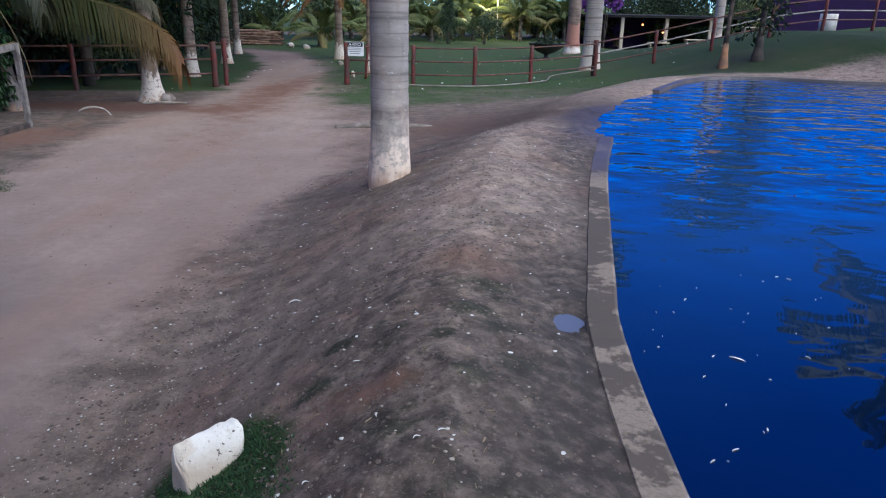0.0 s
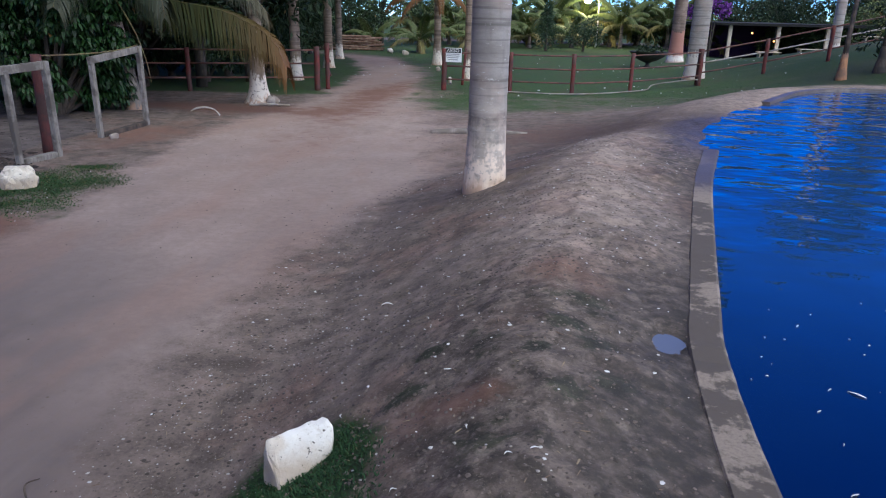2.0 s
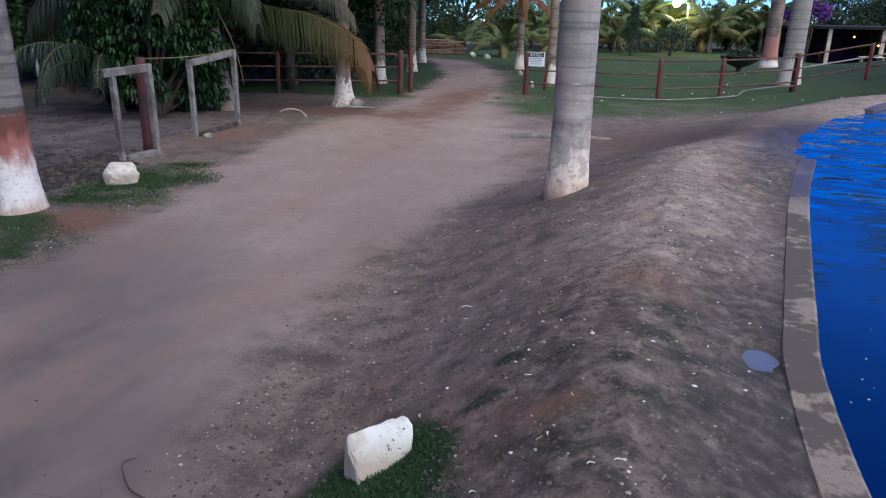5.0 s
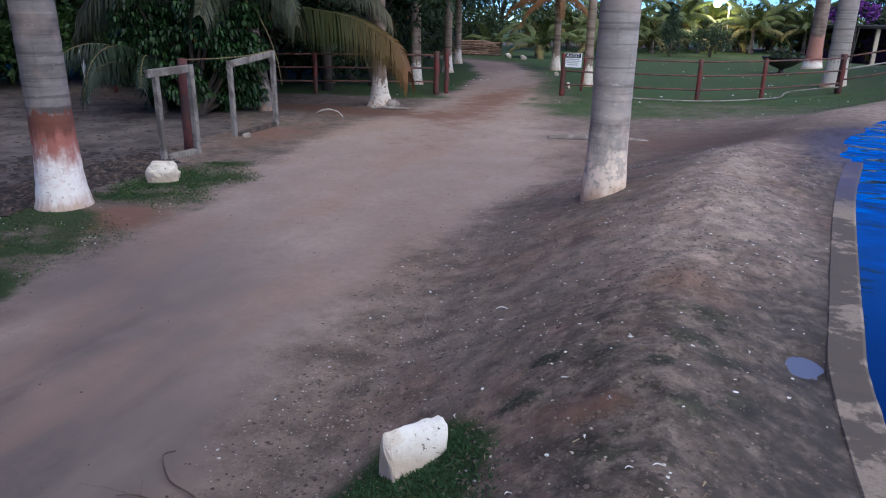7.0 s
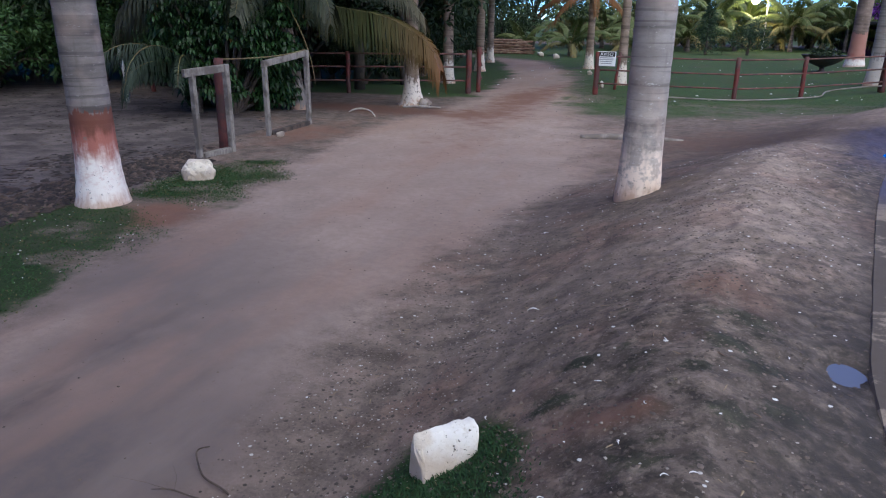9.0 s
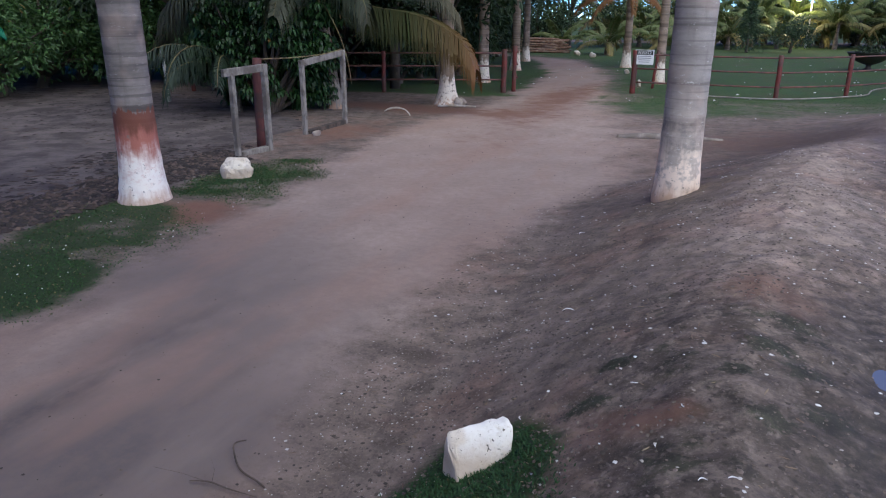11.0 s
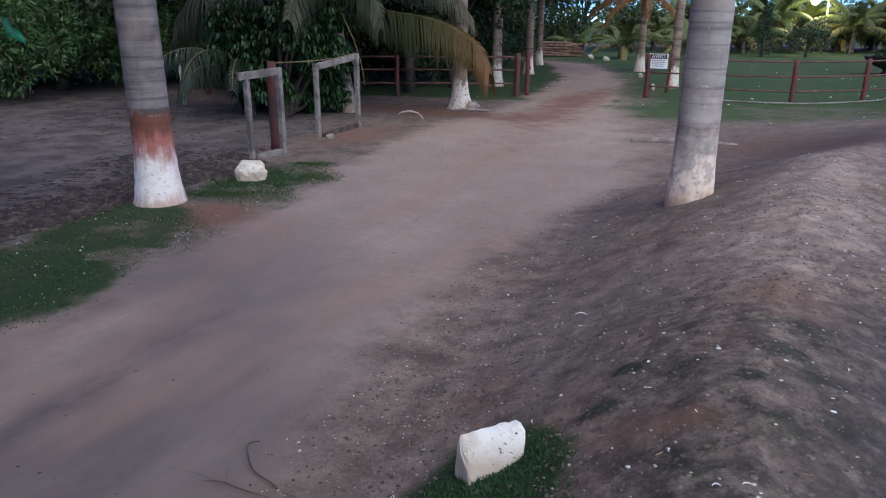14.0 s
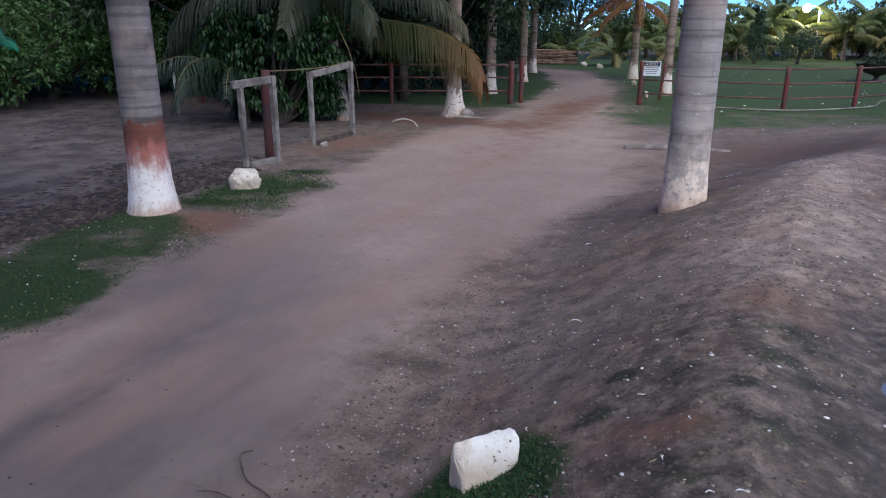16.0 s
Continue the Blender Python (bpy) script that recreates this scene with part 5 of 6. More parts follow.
for i, (x, y, s) in enumerate([(20, 66, 0.8), (24, 60, 0.8), (30, 62, 0.85), (12, 72, 0.72), (28, 52, 0.8), (35, 48, 0.85), (38, 38, 0.9), (40, 28, 0.9), (36, 16, 0.9), (38, 4, 0.9), (15, 63, 1.0), (20, 70, 1.2), (26, 66, 1.1), (31, 68, 1.2), (37, 62, 1.1), (43, 56, 1.1), (33, 56, 1.0), (39, 50, 1.0), (44, 44, 1.1), (30, -14, 0.9), (14, -24, 0.9), (-2, -26, 0.9), (-16, -22, 0.9)]):
    broad_tree(x, y, s, 47 * i, "dark_b", "dark tree at the grounds' edge", "boundary_tree", "trees at the edge of the grounds")


def far_woods():
    """The wooded skyline all round."""
    r = random.Random(91)
    lf, cl = Build(), []
    for i in range(300):
        a = 2 * math.pi * i / 300 + r.uniform(-0.01, 0.01)
        d = r.uniform(92, 118)
        top = 2.6 + 1.2 * vnoise(a * 6, 3.0, 1.0) + r.uniform(0, 0.8)
        for k in range(3):
            cl.append((d * math.sin(a), d * math.cos(a), top * (k + 0.6) / 3, r.uniform(1.2, 1.9)))
    leaf_cloud(lf, cl, 110, 0.50, 92, 0.1, 0.7)
    tagged(obj("far_woods", lf, mat_leaf_mid), "distant dusky line of woods", "woods", kind="stuff")


far_woods()

# the dark conifer
t = base("cone_tree", pose(-0.4, 47.0, 0.0), "dark cone-shaped conifer on the lawn", "tree")
b, lf = Build(), Build()
b.tube([(0, 0, -0.1), (0, 0, 2.6)], [0.09, 0.03], 7)
leaf_cloud(lf, [(0.3 * math.cos(k * 2.4) * (1 - k / 30), 0.3 * math.sin(k * 2.4) * (1 - k / 30), 0.5 + 0.085 * k, 0.72 * (1 - k / 34)) for k in range(28)], 80, 0.17, 70, 0.0, 0.3)
obj("trunk", b, mat_bark, t)
obj("crown", lf, mat_conifer, t)
t = base("round_shrub", pose(2.0, 47.5, 0.0), "dark rounded shrub on the lawn", "shrub")
b, lf = Build(), Build()
b.tube([(0, 0, -0.1), (0.05, 0, 0.7), (0.0, 0, 1.1)], [0.1, 0.08, 0.05], 7)
leaf_cloud(lf, [(rb.uniform(-0.9, 0.9), rb.uniform(-0.6, 0.6), rb.uniform(0.8, 1.7), 0.6) for _ in range(15)], 120, 0.16, 71, 0.0, 0.35)
obj("branchwork", b, mat_bark, t)
obj("crown", lf, mat_conifer, t)


# ---- stones ----
def boulder(name, m, sx, sy, sz, seed, label, cuts=14, jitter=0.02, mat=None, group=""):
    """A broken stone: the hull of a few corners, chamfered and roughened."""
    r = random.Random(seed)
    bm = bmesh.new()
    pts = []
    for k in range(cuts):
        d = Vector((r.gauss(0, 1), r.gauss(0, 1), r.gauss(0, 1))).normalized()
        pts.append(bm.verts.new((d.x * sx * 0.55, d.y * sy * 0.55, d.z * sz * 0.55)))
    bmesh.ops.convex_hull(bm, input=pts)
    bmesh.ops.bevel(bm, geom=bm.edges[:], offset=sz * 0.04, segments=1, affect="EDGES")
    bmesh.ops.triangulate(bm, faces=bm.faces[:])
    bmesh.ops.subdivide_edges(bm, edges=[e for e in bm.edges if e.calc_length() > sx * 0.12], cuts=1)
    bmesh.ops.triangulate(bm, faces=bm.faces[:])
    for v in bm.verts:
        v.co += v.co.normalized() * jitter * sx * (noise.noise(v.co * 4 / sx + Vector((seed, 0, 0))) + 0.5 * noise.noise(v.co * 12 / sx))
    me = bpy.data.meshes.new(name)
    bm.to_mesh(me)
    bm.free()
    me.polygons.foreach_set("use_smooth", [True] * len(me.polygons))
    me.set_sharp_from_angle(angle=radians(28))
    me.materials.append(mat or mat_white_rock)
    ob = new(name, me)
    ob.matrix_basis = m
    return tagged(ob, label, "stone", group)


def block_stone(foot, top, m, material, label, rough=1.0):
    """A broken block: the hull of its foot and its upper corners, chamfered and roughened."""
    bm = bmesh.new()
    lo = [bm.verts.new((x, y, -0.06)) for x, y in foot]
    hi = [bm.verts.new(p) for p in top]
    bmesh.ops.convex_hull(bm, input=lo + hi)
    bmesh.ops.bevel(bm, geom=bm.edges[:], offset=0.005, segments=1, affect="EDGES")
    bmesh.ops.triangulate(bm, faces=bm.faces[:])
    for _ in range(2):
        bmesh.ops.subdivide_edges(bm, edges=[e for e in bm.edges if e.calc_length() > 0.03], cuts=1)
        bmesh.ops.triangulate(bm, faces=bm.faces[:])
    for v in bm.verts:
        k = rough * (noise.noise(v.co * 9) * 0.010 + noise.noise(v.co * 24) * 0.009 + noise.noise(v.co * 60) * 0.005)
        v.co += Vector((v.co.x, v.co.y, v.co.z - 0.05)).normalized() * k
    me = bpy.data.meshes.new("white_stone")
    bm.to_mesh(me)
    bm.free()
    me.polygons.foreach_set("use_smooth", [True] * len(me.polygons))
    me.set_sharp_from_angle(angle=radians(14))
    me.materials.append(material)
    ob = new("white_stone", me)
    ob.matrix_basis = m
    tagged(ob, label, "stone", "whitewashed stones")


block_stone([(-0.148, -0.032), (0.010, -0.185), (0.192, -0.065), (0.12, 0.17), (-0.10, 0.09)],
            [(-0.121, -0.031, 0.16), (-0.070, -0.055, 0.125), (-0.006, 0.055, 0.192), (0.091, 0.122, 0.212), (0.146, 0.088, 0.198), (0.174, 0.000, 0.06), (0.06, 0.18, 0.15), (-0.09, 0.06, 0.13)],
            pose(-0.99, 2.18, 0.212), mat_white_rock, "white limewashed block of stone in a tuft of grass")
block_stone([(-0.17, -0.10), (0.02, -0.17), (0.18, -0.12), (0.20, 0.10), (-0.19, 0.12)],
            [(-0.13, -0.05, 0.225), (0.02, -0.10, 0.235), (0.12, -0.05, 0.255), (0.19, -0.02, 0.20), (0.15, 0.10, 0.24), (-0.12, 0.10, 0.25), (-0.215, -0.03, 0.14), (0.225, -0.05, 0.12), (-0.10, -0.14, 0.12), (0.10, -0.16, 0.13)],
            pose(-6.40, 7.17, ground_z(-6.4, 7.17), 0, 0, 41), mat_cream_rock, "cream limewashed stone at the foot of the gate frame", 1.8)
for i, (x, y, s) in enumerate([(-8.85, 38.5, 0.36), (-7.75, 37.4, 0.36), (-3.2, 22.3, 0.26), (-4.4, 27.5, 0.22), (-6.62, 15.75, 0.26), (-7.29, 10.50, 0.17), (-6.55, 15.95, 0.24)]):
    boulder("white_stone", pose(x, y, ground_z(x, y) + s * 0.32, 0, 0, 50 * i), s * 1.1, s * 0.8, s, 40 + i, "small whitewashed edging stone on the grass" if i not in (4, 5, 6) else "tan field stone lying on the bare earth", group="whitewashed stones" if i not in (4, 5, 6) else "field stones", mat=mat_white_rock if i not in (4, 5, 6) else mat_stone)


# ---- timber: gate frames, fences, sign ----
def beam(parent, name, p, q, w, h, mat, label="", round_=False):
    """A timber from p to q, square or round."""
    p, q = Vector(p), Vector(q)
    b = Build()
    if round_:
        n = 5
        r = random.Random(int(abs(p.x * 91 + p.y * 17 + q.z * 7) * 10))
        pts = [p.lerp(q, i / n) + Vector((r.uniform(-1, 1), r.uniform(-1, 1), r.uniform(-1, 1))) * w * 0.06 * (0 < i < n) for i in range(n + 1)]
        b.tube(pts, [w * 0.5 * (1 + 0.05 * r.uniform(-1, 1)) for _ in pts], 10)
        return obj(name, b, mat, parent, label, True)
    m = Matrix.Translation((p + q) / 2) @ (q - p).to_track_quat("Z", "Y").to_matrix().to_4x4()
    b.box(m, w, h, (q - p).length, min(w, h) * 0.1)
    return obj(name, b, mat, parent, label)


def gate_frame(label, a, c, ha, hc, over, sill=None):
    """Two posts and a sloping head beam; a and c are the posts' feet."""
    t = base("timber_gateway", pose(a[0], a[1], 0.0), label, "gateway", "timber gate frames")
    d = Vector((c[0] - a[0], c[1] - a[1], 0))
    u = d.normalized()
    beam(t, "post", (0, 0, -0.1), (0.0, 0.0, ha), 0.078, 0.085, mat_wood)
    beam(t, "post", (d.x, d.y, -0.1), (d.x, d.y, hc), 0.088, 0.092, mat_wood)
    s = u * over
    beam(t, "head_beam", (-s.x, -s.y, ha + 0.03 - over * (hc - ha) / d.length), (d.x - u.x * 0.055, d.y - u.y * 0.055, hc - 0.06), 0.07, 0.115, mat_wood)
    if sill:
        beam(t, "sill", (0.05 * u.x, 0.05 * u.y, 0.03), (d.x - 0.06 * u.x, d.y - 0.06 * u.y, 0.04), 0.11, 0.09, sill)
    return t


gate_frame("weathered grey timber frame with a sill beam", (-7.27, 8.28), (-7.17, 8.95), 1.28, 1.38, 0.16, mat_wood)
gate_frame("weathered grey timber frame with a dark earthy sill", (-7.52, 10.5), (-7.57, 12.0), 1.26, 1.46, 0.06, mat_twig)
gp = base("gate_post", pose(-7.50, 9.15, 0.0), "dark red-brown round gate post", "post")
beam(gp, "post_shaft", (0, 0, -0.1), (0.03, 0.03, 1.45), 0.15, 0.15, mat_wood_dark, round_=True)
b = Build()
b.tube(spline([(-7.48, 9.15, 1.43), (-7.5, 10.2, 1.40), (-7.53, 11.2, 1.41), (-7.57, 11.98, 1.47)], 6), 0.012, 6)
tagged(obj("wire", b, mat_rachis), "slack yellowish wire strung between the frames", "wire")
b = Build()
b.tube([(-13.5, 13.3, -0.1), (-13.52, 13.3, 0.7), (-13.58, 13.3, 1.37)], 0.045, 8)
tagged(obj("pole", b, mat_lamp_pole, smooth=True), "thin pale pole at the yard's edge", "pole")


def fence(label, feet, height, rails, rail_mats, thick=0.14, rail_w=0.06, spare=()):
    """Posts with round rails between them."""
    t = base("fence", pose(*feet[0]), label, "fence")
    o = Vector(feet[0])
    for i, p in enumerate(feet):
        q = Vector(p) - o
        k = thick * (1.25 if i in spare else 1.0)
        beam(t, "post", (q.x, q.y, q.z - 0.15), (q.x, q.y, q.z + height + (0.05 if i in spare else 0)), k, k, mat_fence, round_=True)
    for i in range(len(feet) - 1):
        p, q = Vector(feet[i]) - o, Vector(feet[i + 1]) - o
        u = (q - p).normalized() * thick * 0.42
        for h, m in zip(rails, rail_mats):
            beam(t, "rail", p + u + Vector((0, 0, h)), q - u + Vector((0, 0, h)), rail_w, rail_w, m, round_=True)
    return t


RIGHT = [(-3.10, 20.5), (-1.15, 20.55), (0.66, 20.6), (2.44, 21.8), (4.98, 24.7)]
fence("oxide-red post and rail fence along the lawn", [(x, y, ground_z(x, y)) for x, y in RIGHT], 1.15, (0.32, 0.70, 1.08), (mat_rail, mat_rail, mat_rail), 0.125, 0.048, spare=(0, 4))
UP = [(4.98, 24.9), (7.15, 25.2), (9.2, 25.4), (11.3, 25.7), (13.4, 26.2), (15.6, 26.9), (17.8, 27.8)]
fence("red fence with pale rails climbing the grassy slope", [(x, y, ground_z(x, y)) for x, y in UP], 1.15, (0.40, 0.72, 1.10), (mat_rail, mat_rail_pale, mat_rail), 0.125, 0.05, spare=(0,))
LEFT = [(-6.54, 19.1), (-9.72, 17.75), (-12.7, 16.4), (-14.8, 15.6)]
fence("red-brown rail fence under the grove", [(x, y, ground_z(x, y)) for x, y in LEFT], 1.15, (0.36, 0.74, 1.10), (mat_rail, mat_rail, mat_rail), 0.13, 0.05, spare=(0,))
gp = base("gate_post", pose(-2.75, 22.0, ground_z(-2.75, 22.0)), "slim leaning red post behind the fence end", "post")
beam(gp, "post_shaft", (0, 0, -0.1), (0.10, 0.0, 1.12), 0.085, 0.085, mat_fence, round_=True)
gp = base("gate_post", pose(-6.36, 19.5, 0.0), "red wooden post beside the fence end", "post")
beam(gp, "post_shaft", (0, 0, -0.1), (0, 0, 1.28), 0.13, 0.13, mat_fence, round_=True)
gate = base("field_gate", pose(-6.4, 19.9, 0.0), "open red rail gate swung along the track", "gate")
for z in (0.36, 0.74, 1.10):
    beam(gate, "rail", (0, 0, z), (-0.9, 2.6, z), 0.055, 0.055, mat_rail, round_=True)
beam(gate, "stile", (-0.9, 2.6, 0.0), (-0.9, 2.6, 1.16), 0.08, 0.08, mat_fence, round_=True)


def text_mesh(body, size, name):
    """A word as a mesh, lying in the xy plane."""
    cu = bpy.data.curves.new(name, "FONT")
    cu.body, cu.size, cu.align_x, cu.align_y, cu.extrude = body, size, "CENTER", "CENTER", 0.001
    cu.resolution_u = 3
    ob = bpy.data.objects.new(name, cu)
    me = bpy.data.meshes.new_from_object(ob)
    bpy.data.objects.remove(ob)
    return me


sign = base("sign", pose(-2.84, 20.42, ground_z(-2.84, 20.42) + 1.02, 90, 0, -7), "white notice board headed in black on the fence", "sign")
b = Build()
b.box(Matrix.Identity(4), 0.52, 0.40, 0.02, 0.004)
obj("board", b, mat_sign, sign)
b = Build()
b.box(pose(0, 0.125, 0.012), 0.47, 0.125, 0.006, 0.001)
obj("header", b, mat_black, sign, "black heading band")
w = text_mesh("AVISO", 0.135, "heading_word")
w.materials.append(mat_sign)
obj("heading_word", w, None, sign, "white capital letters", at=pose(0, 0.122, 0.0165))
for i, (y, wd) in enumerate([(0.025, 0.38), (-0.025, 0.40), (-0.075, 0.34), (-0.13, 0.30)]):
    b = Build()
    b.box(pose(0, y, 0.012), wd, 0.022, 0.003, 0.0005)
    obj("text_line", b, mat_grey_ink, sign)

# white hose along the fence's foot
pts = []
for x, y in [(-1.6, 20.4), (-0.5, 20.25), (0.7, 20.3), (1.6, 20.75), (2.4, 21.5), (3.0, 22.3), (3.3, 23.2), (4.2, 24.0), (4.9, 24.45)]:
    pts.append((x, y, ground_z(x, y) + 0.05 + (0.35 * sstep(np.array(y), 22.0, 24.5) * 0.5)))
b = Build()
b.tube(spline(pts, 5), 0.020, 8)
tagged(obj("hose", b, mat_pipe, smooth=True), "pale hose lying along the foot of the fence", "hose")


# ---- wood lying about ----
def branch(name, pts, radii, label, mat, twigs=0, seed=0):
    b = Build()
    r = random.Random(seed)
    line = spline(pts, 6)
    b.tube(line, list(np.interp(np.linspace(0, 1, len(line)), np.linspace(0, 1, len(radii)), radii)), 8)
    for _ in range(twigs):
        p = Vector(line[r.randrange(4, len(line) - 2)])
        q = p + Vector((r.uniform(-0.3, 0.3), r.uniform(-0.3, 0.3), r.uniform(-0.02, 0.05)))
        b.tube([p, p.lerp(q, 0.5) + Vector((0.02, 0, 0.01)), q], [radii[0] * 0.5, radii[0] * 0.4, radii[0] * 0.2], 6)
    return tagged(obj(name, b, mat, smooth=True), label, "branch")


branch("fallen_branch", [(-7.38, 13.35, 0.10), (-7.26, 13.36, 0.16), (-7.08, 13.4, 0.185), (-6.9, 13.45, 0.14), (-6.80, 13.48, 0.02)], [0.008, 0.021, 0.026, 0.012, 0.016], "bleached arched branch lying on the earth", mat_log)
branch("fallen_branch", [(-2.15, 12.55, 0.02), (-1.6, 12.62, 0.05), (-1.0, 12.7, 0.05), (-0.35, 12.8, 0.03)], [0.05, 0.070, 0.060, 0.035], "grey weathered log half sunk in the dirt", mat_log_grey)
branch("fallen_branch", [(-6.9, 15.2, 0.03), (-6.5, 15.3, 0.05), (-6.0, 15.45, 0.03)], [0.02, 0.03, 0.02], "thin bleached stick by the palm's foot", mat_log)
branch("twig", [(-2.25, 2.15, 0.02), (-2.27, 2.09, 0.035), (-2.23, 2.03, 0.035), (-2.12, 1.94, 0.02), (-1.99, 1.90, 0.02), (-1.93, 1.88, 0.015)], [0.003, 0.0045, 0.005, 0.0045], "thin dark curved twig on the track", mat_twig)
branch("twig", [(-2.29, 1.78, 0.015), (-2.19, 1.80, 0.025), (-2.08, 1.80, 0.02), (-1.92, 1.81, 0.015)], [0.002, 0.0045, 0.004, 0.002], "dark forked twig on the track", mat_twig, 3, 4)
stack = base("log_pile", pose(-12.2, 41.0, 0.0, 0, 0, 12), "stack of felled logs beside the track's bend", "log pile")
rl = random.Random(14)
for row in range(6):
    for k in range(9 - row):
        b = Build()
        z, y = 0.09 + row * 0.135, (k - (8 - row) / 2) * 0.17
        b.tube([(-1.7 + rl.uniform(-0.7, 0.5), y + rl.uniform(-0.2, 0.2), z), (0, y + rl.uniform(-0.05, 0.05), z + 0.02), (1.7 + rl.uniform(-0.5, 0.7), y + rl.uniform(-0.2, 0.2), z + rl.uniform(-0.06, 0.14))], [rl.uniform(0.05, 0.09), rl.uniform(0.05, 0.08), rl.uniform(0.03, 0.06)], 8)
        obj("log", b, mat_logs_red, stack, smooth=True)

# ---- far lawn: bowl planter, lamp, shelter, flowers ----
bowl = base("bowl_planter", pose(4.35, 33.2, ground_z(4.35, 33.2)), "black iron bowl on a foot, planted with low greenery", "planter")
prof = [(0.16, 0.0), (0.20, 0.03), (0.10, 0.12), (0.10, 0.22), (0.42, 0.34), (0.72, 0.52), (0.84, 0.70), (0.88, 0.72), (0.80, 0.70), (0.6, 0.60), (0.02, 0.58)]
b = Build()
sides = 36
b.put([(r * math.cos(2 * math.pi * k / sides), r * math.sin(2 * math.pi * k / sides), z) for r, z in prof for k in range(sides)],
      [(i * sides + k, i * sides + (k + 1) % sides, (i + 1) * sides + (k + 1) % sides, (i + 1) * sides + k) for i in range(len(prof) - 1) for k in range(sides)])
obj("bowl", b, mat_iron, bowl, smooth=True)
lf = Build()
leaf_cloud(lf, [(rb.uniform(-0.5, 0.5), rb.uniform(-0.5, 0.5), 0.72, 0.22) for _ in range(9)], 60, 0.14, 72, 0.2)
tagged(obj("planting", lf, mat_leaf, bowl), kind="stuff")

lamp = base("lamp_post", pose(3.25, 55.0, ground_z(3.25, 55.0)), "pale lamp post with its lamp already lit", "lamp post")
b = Build()
b.tube([(0, 0, -0.2), (0, 0, 1.5), (0.0, 0, 3.22)], [0.075, 0.065, 0.055], 10)
obj("pole", b, mat_lamp_pole, lamp, smooth=True)
b = Build()
b.tube(spline([(0, 0, 3.17), (-0.12, 0, 3.40), (-0.45, -0.05, 3.52), (-0.78, -0.1, 3.54)], 4), 0.035, 8)
obj("arm", b, mat_lamp_pole, lamp, smooth=True)
b = Build()
b.tube([(-0.84, -0.1, 3.62), (-0.84, -0.1, 3.58), (-0.84, -0.1, 3.51)], [0.10, 0.22, 0.30], 16)
obj("lamp_hood", b, mat_iron, lamp, smooth=True)
bm = bmesh.new()
bmesh.ops.create_uvsphere(bm, u_segments=16, v_segments=10, radius=0.27, matrix=pose(-0.84, -0.1, 3.38))
me = bpy.data.meshes.new("globe")
bm.to_mesh(me)
bm.free()
me.polygons.foreach_set("use_smooth", [True] * len(me.polygons))
obj("globe", me, lamp_mat, lamp, "glowing warm glass globe")
pl = bpy.data.lights.new("lamp_light", "POINT")
pl.energy, pl.color, pl.shadow_soft_size = 260, (1.0, 0.78, 0.45), 0.3
new("lamp_light", pl).location = (2.41, 54.3, 3.1)

# shelter with a dark roof, cream pillars and bougainvillea
gz = -0.85
hut = base("shelter", pose(21.0, 56.0, gz), "open shelter with dark roof, cream pillars and purple wall", "shelter")
b = Build()
roof = [(-12.6, -4, 2.85), (15, -4, 2.85), (15, 4, 2.85), (-12.6, 4, 2.85), (-9, 0, 2.92), (12, 0, 2.92)]
b.put(roof, [(0, 1, 5, 4), (1, 2, 5), (2, 3, 4, 5), (3, 0, 4)])
b.put([(x, y, z - 0.16) for x, y, z in roof[:4]], [(3, 2, 1, 0)])
b.put([(x, y, z - dz) for dz in (0.0, 0.16) for x, y, z in roof[:4]], [(4, 5, 1, 0), (5, 6, 2, 1), (6, 7, 3, 2), (7, 4, 0, 3)])
obj("roof", b, mat_thatch, hut)
for i in range(9):
    b = Build()
    b.box(pose(-12.0 + 3.2 * i, -3.5, 1.27), 0.24, 0.24, 2.85, 0.02)
    obj("pillar", b, mat_pillar, hut)
b = Build()
b.box(pose(1.2, 3.6, 1.33), 27.0, 0.2, 2.7, 0.01)
obj("wall", b, mat_shed, hut)
for i, x in enumerate((-6.2, -3.6, 0.4, 1.6, 4.0, 7.5)):
    t = base("table", pose(21.0 + x, 52.0, ground_z(21.0 + x, 52.0)), "pale wooden picnic table beside the shelter", "table", "picnic tables")
    b = Build()
    b.box(pose(0, 0, 0.74), 1.5, 0.8, 0.06, 0.01)
    obj("tabletop", b, mat_pillar, t)
    for sx in (-0.6, 0.6):
        b = Build()
        b.box(pose(sx, 0, 0.36), 0.1, 0.6, 0.72, 0.01)
        obj("leg", b, mat_pillar, t)
for x, z in ((-7.4, 2.2), (-5.9, 1.7)):
    bm = bmesh.new()
    bmesh.ops.create_uvsphere(bm, u_segments=10, v_segments=8, radius=0.06)
    me = bpy.data.meshes.new("bulb")
    bm.to_mesh(me)
    bm.free()
    t = base("hanging_bulb", pose(21.0 + x, 52.2, gz + z), "small lit orange bulb under the shelter's eave", "bulb")
    obj("bulb", me, ember_mat, t)
    b = Build()
    b.tube([(0, 0, 0.1), (0, 0, 2.69 - z)], 0.01, 5)
    obj("cord", b, mat_iron, t)


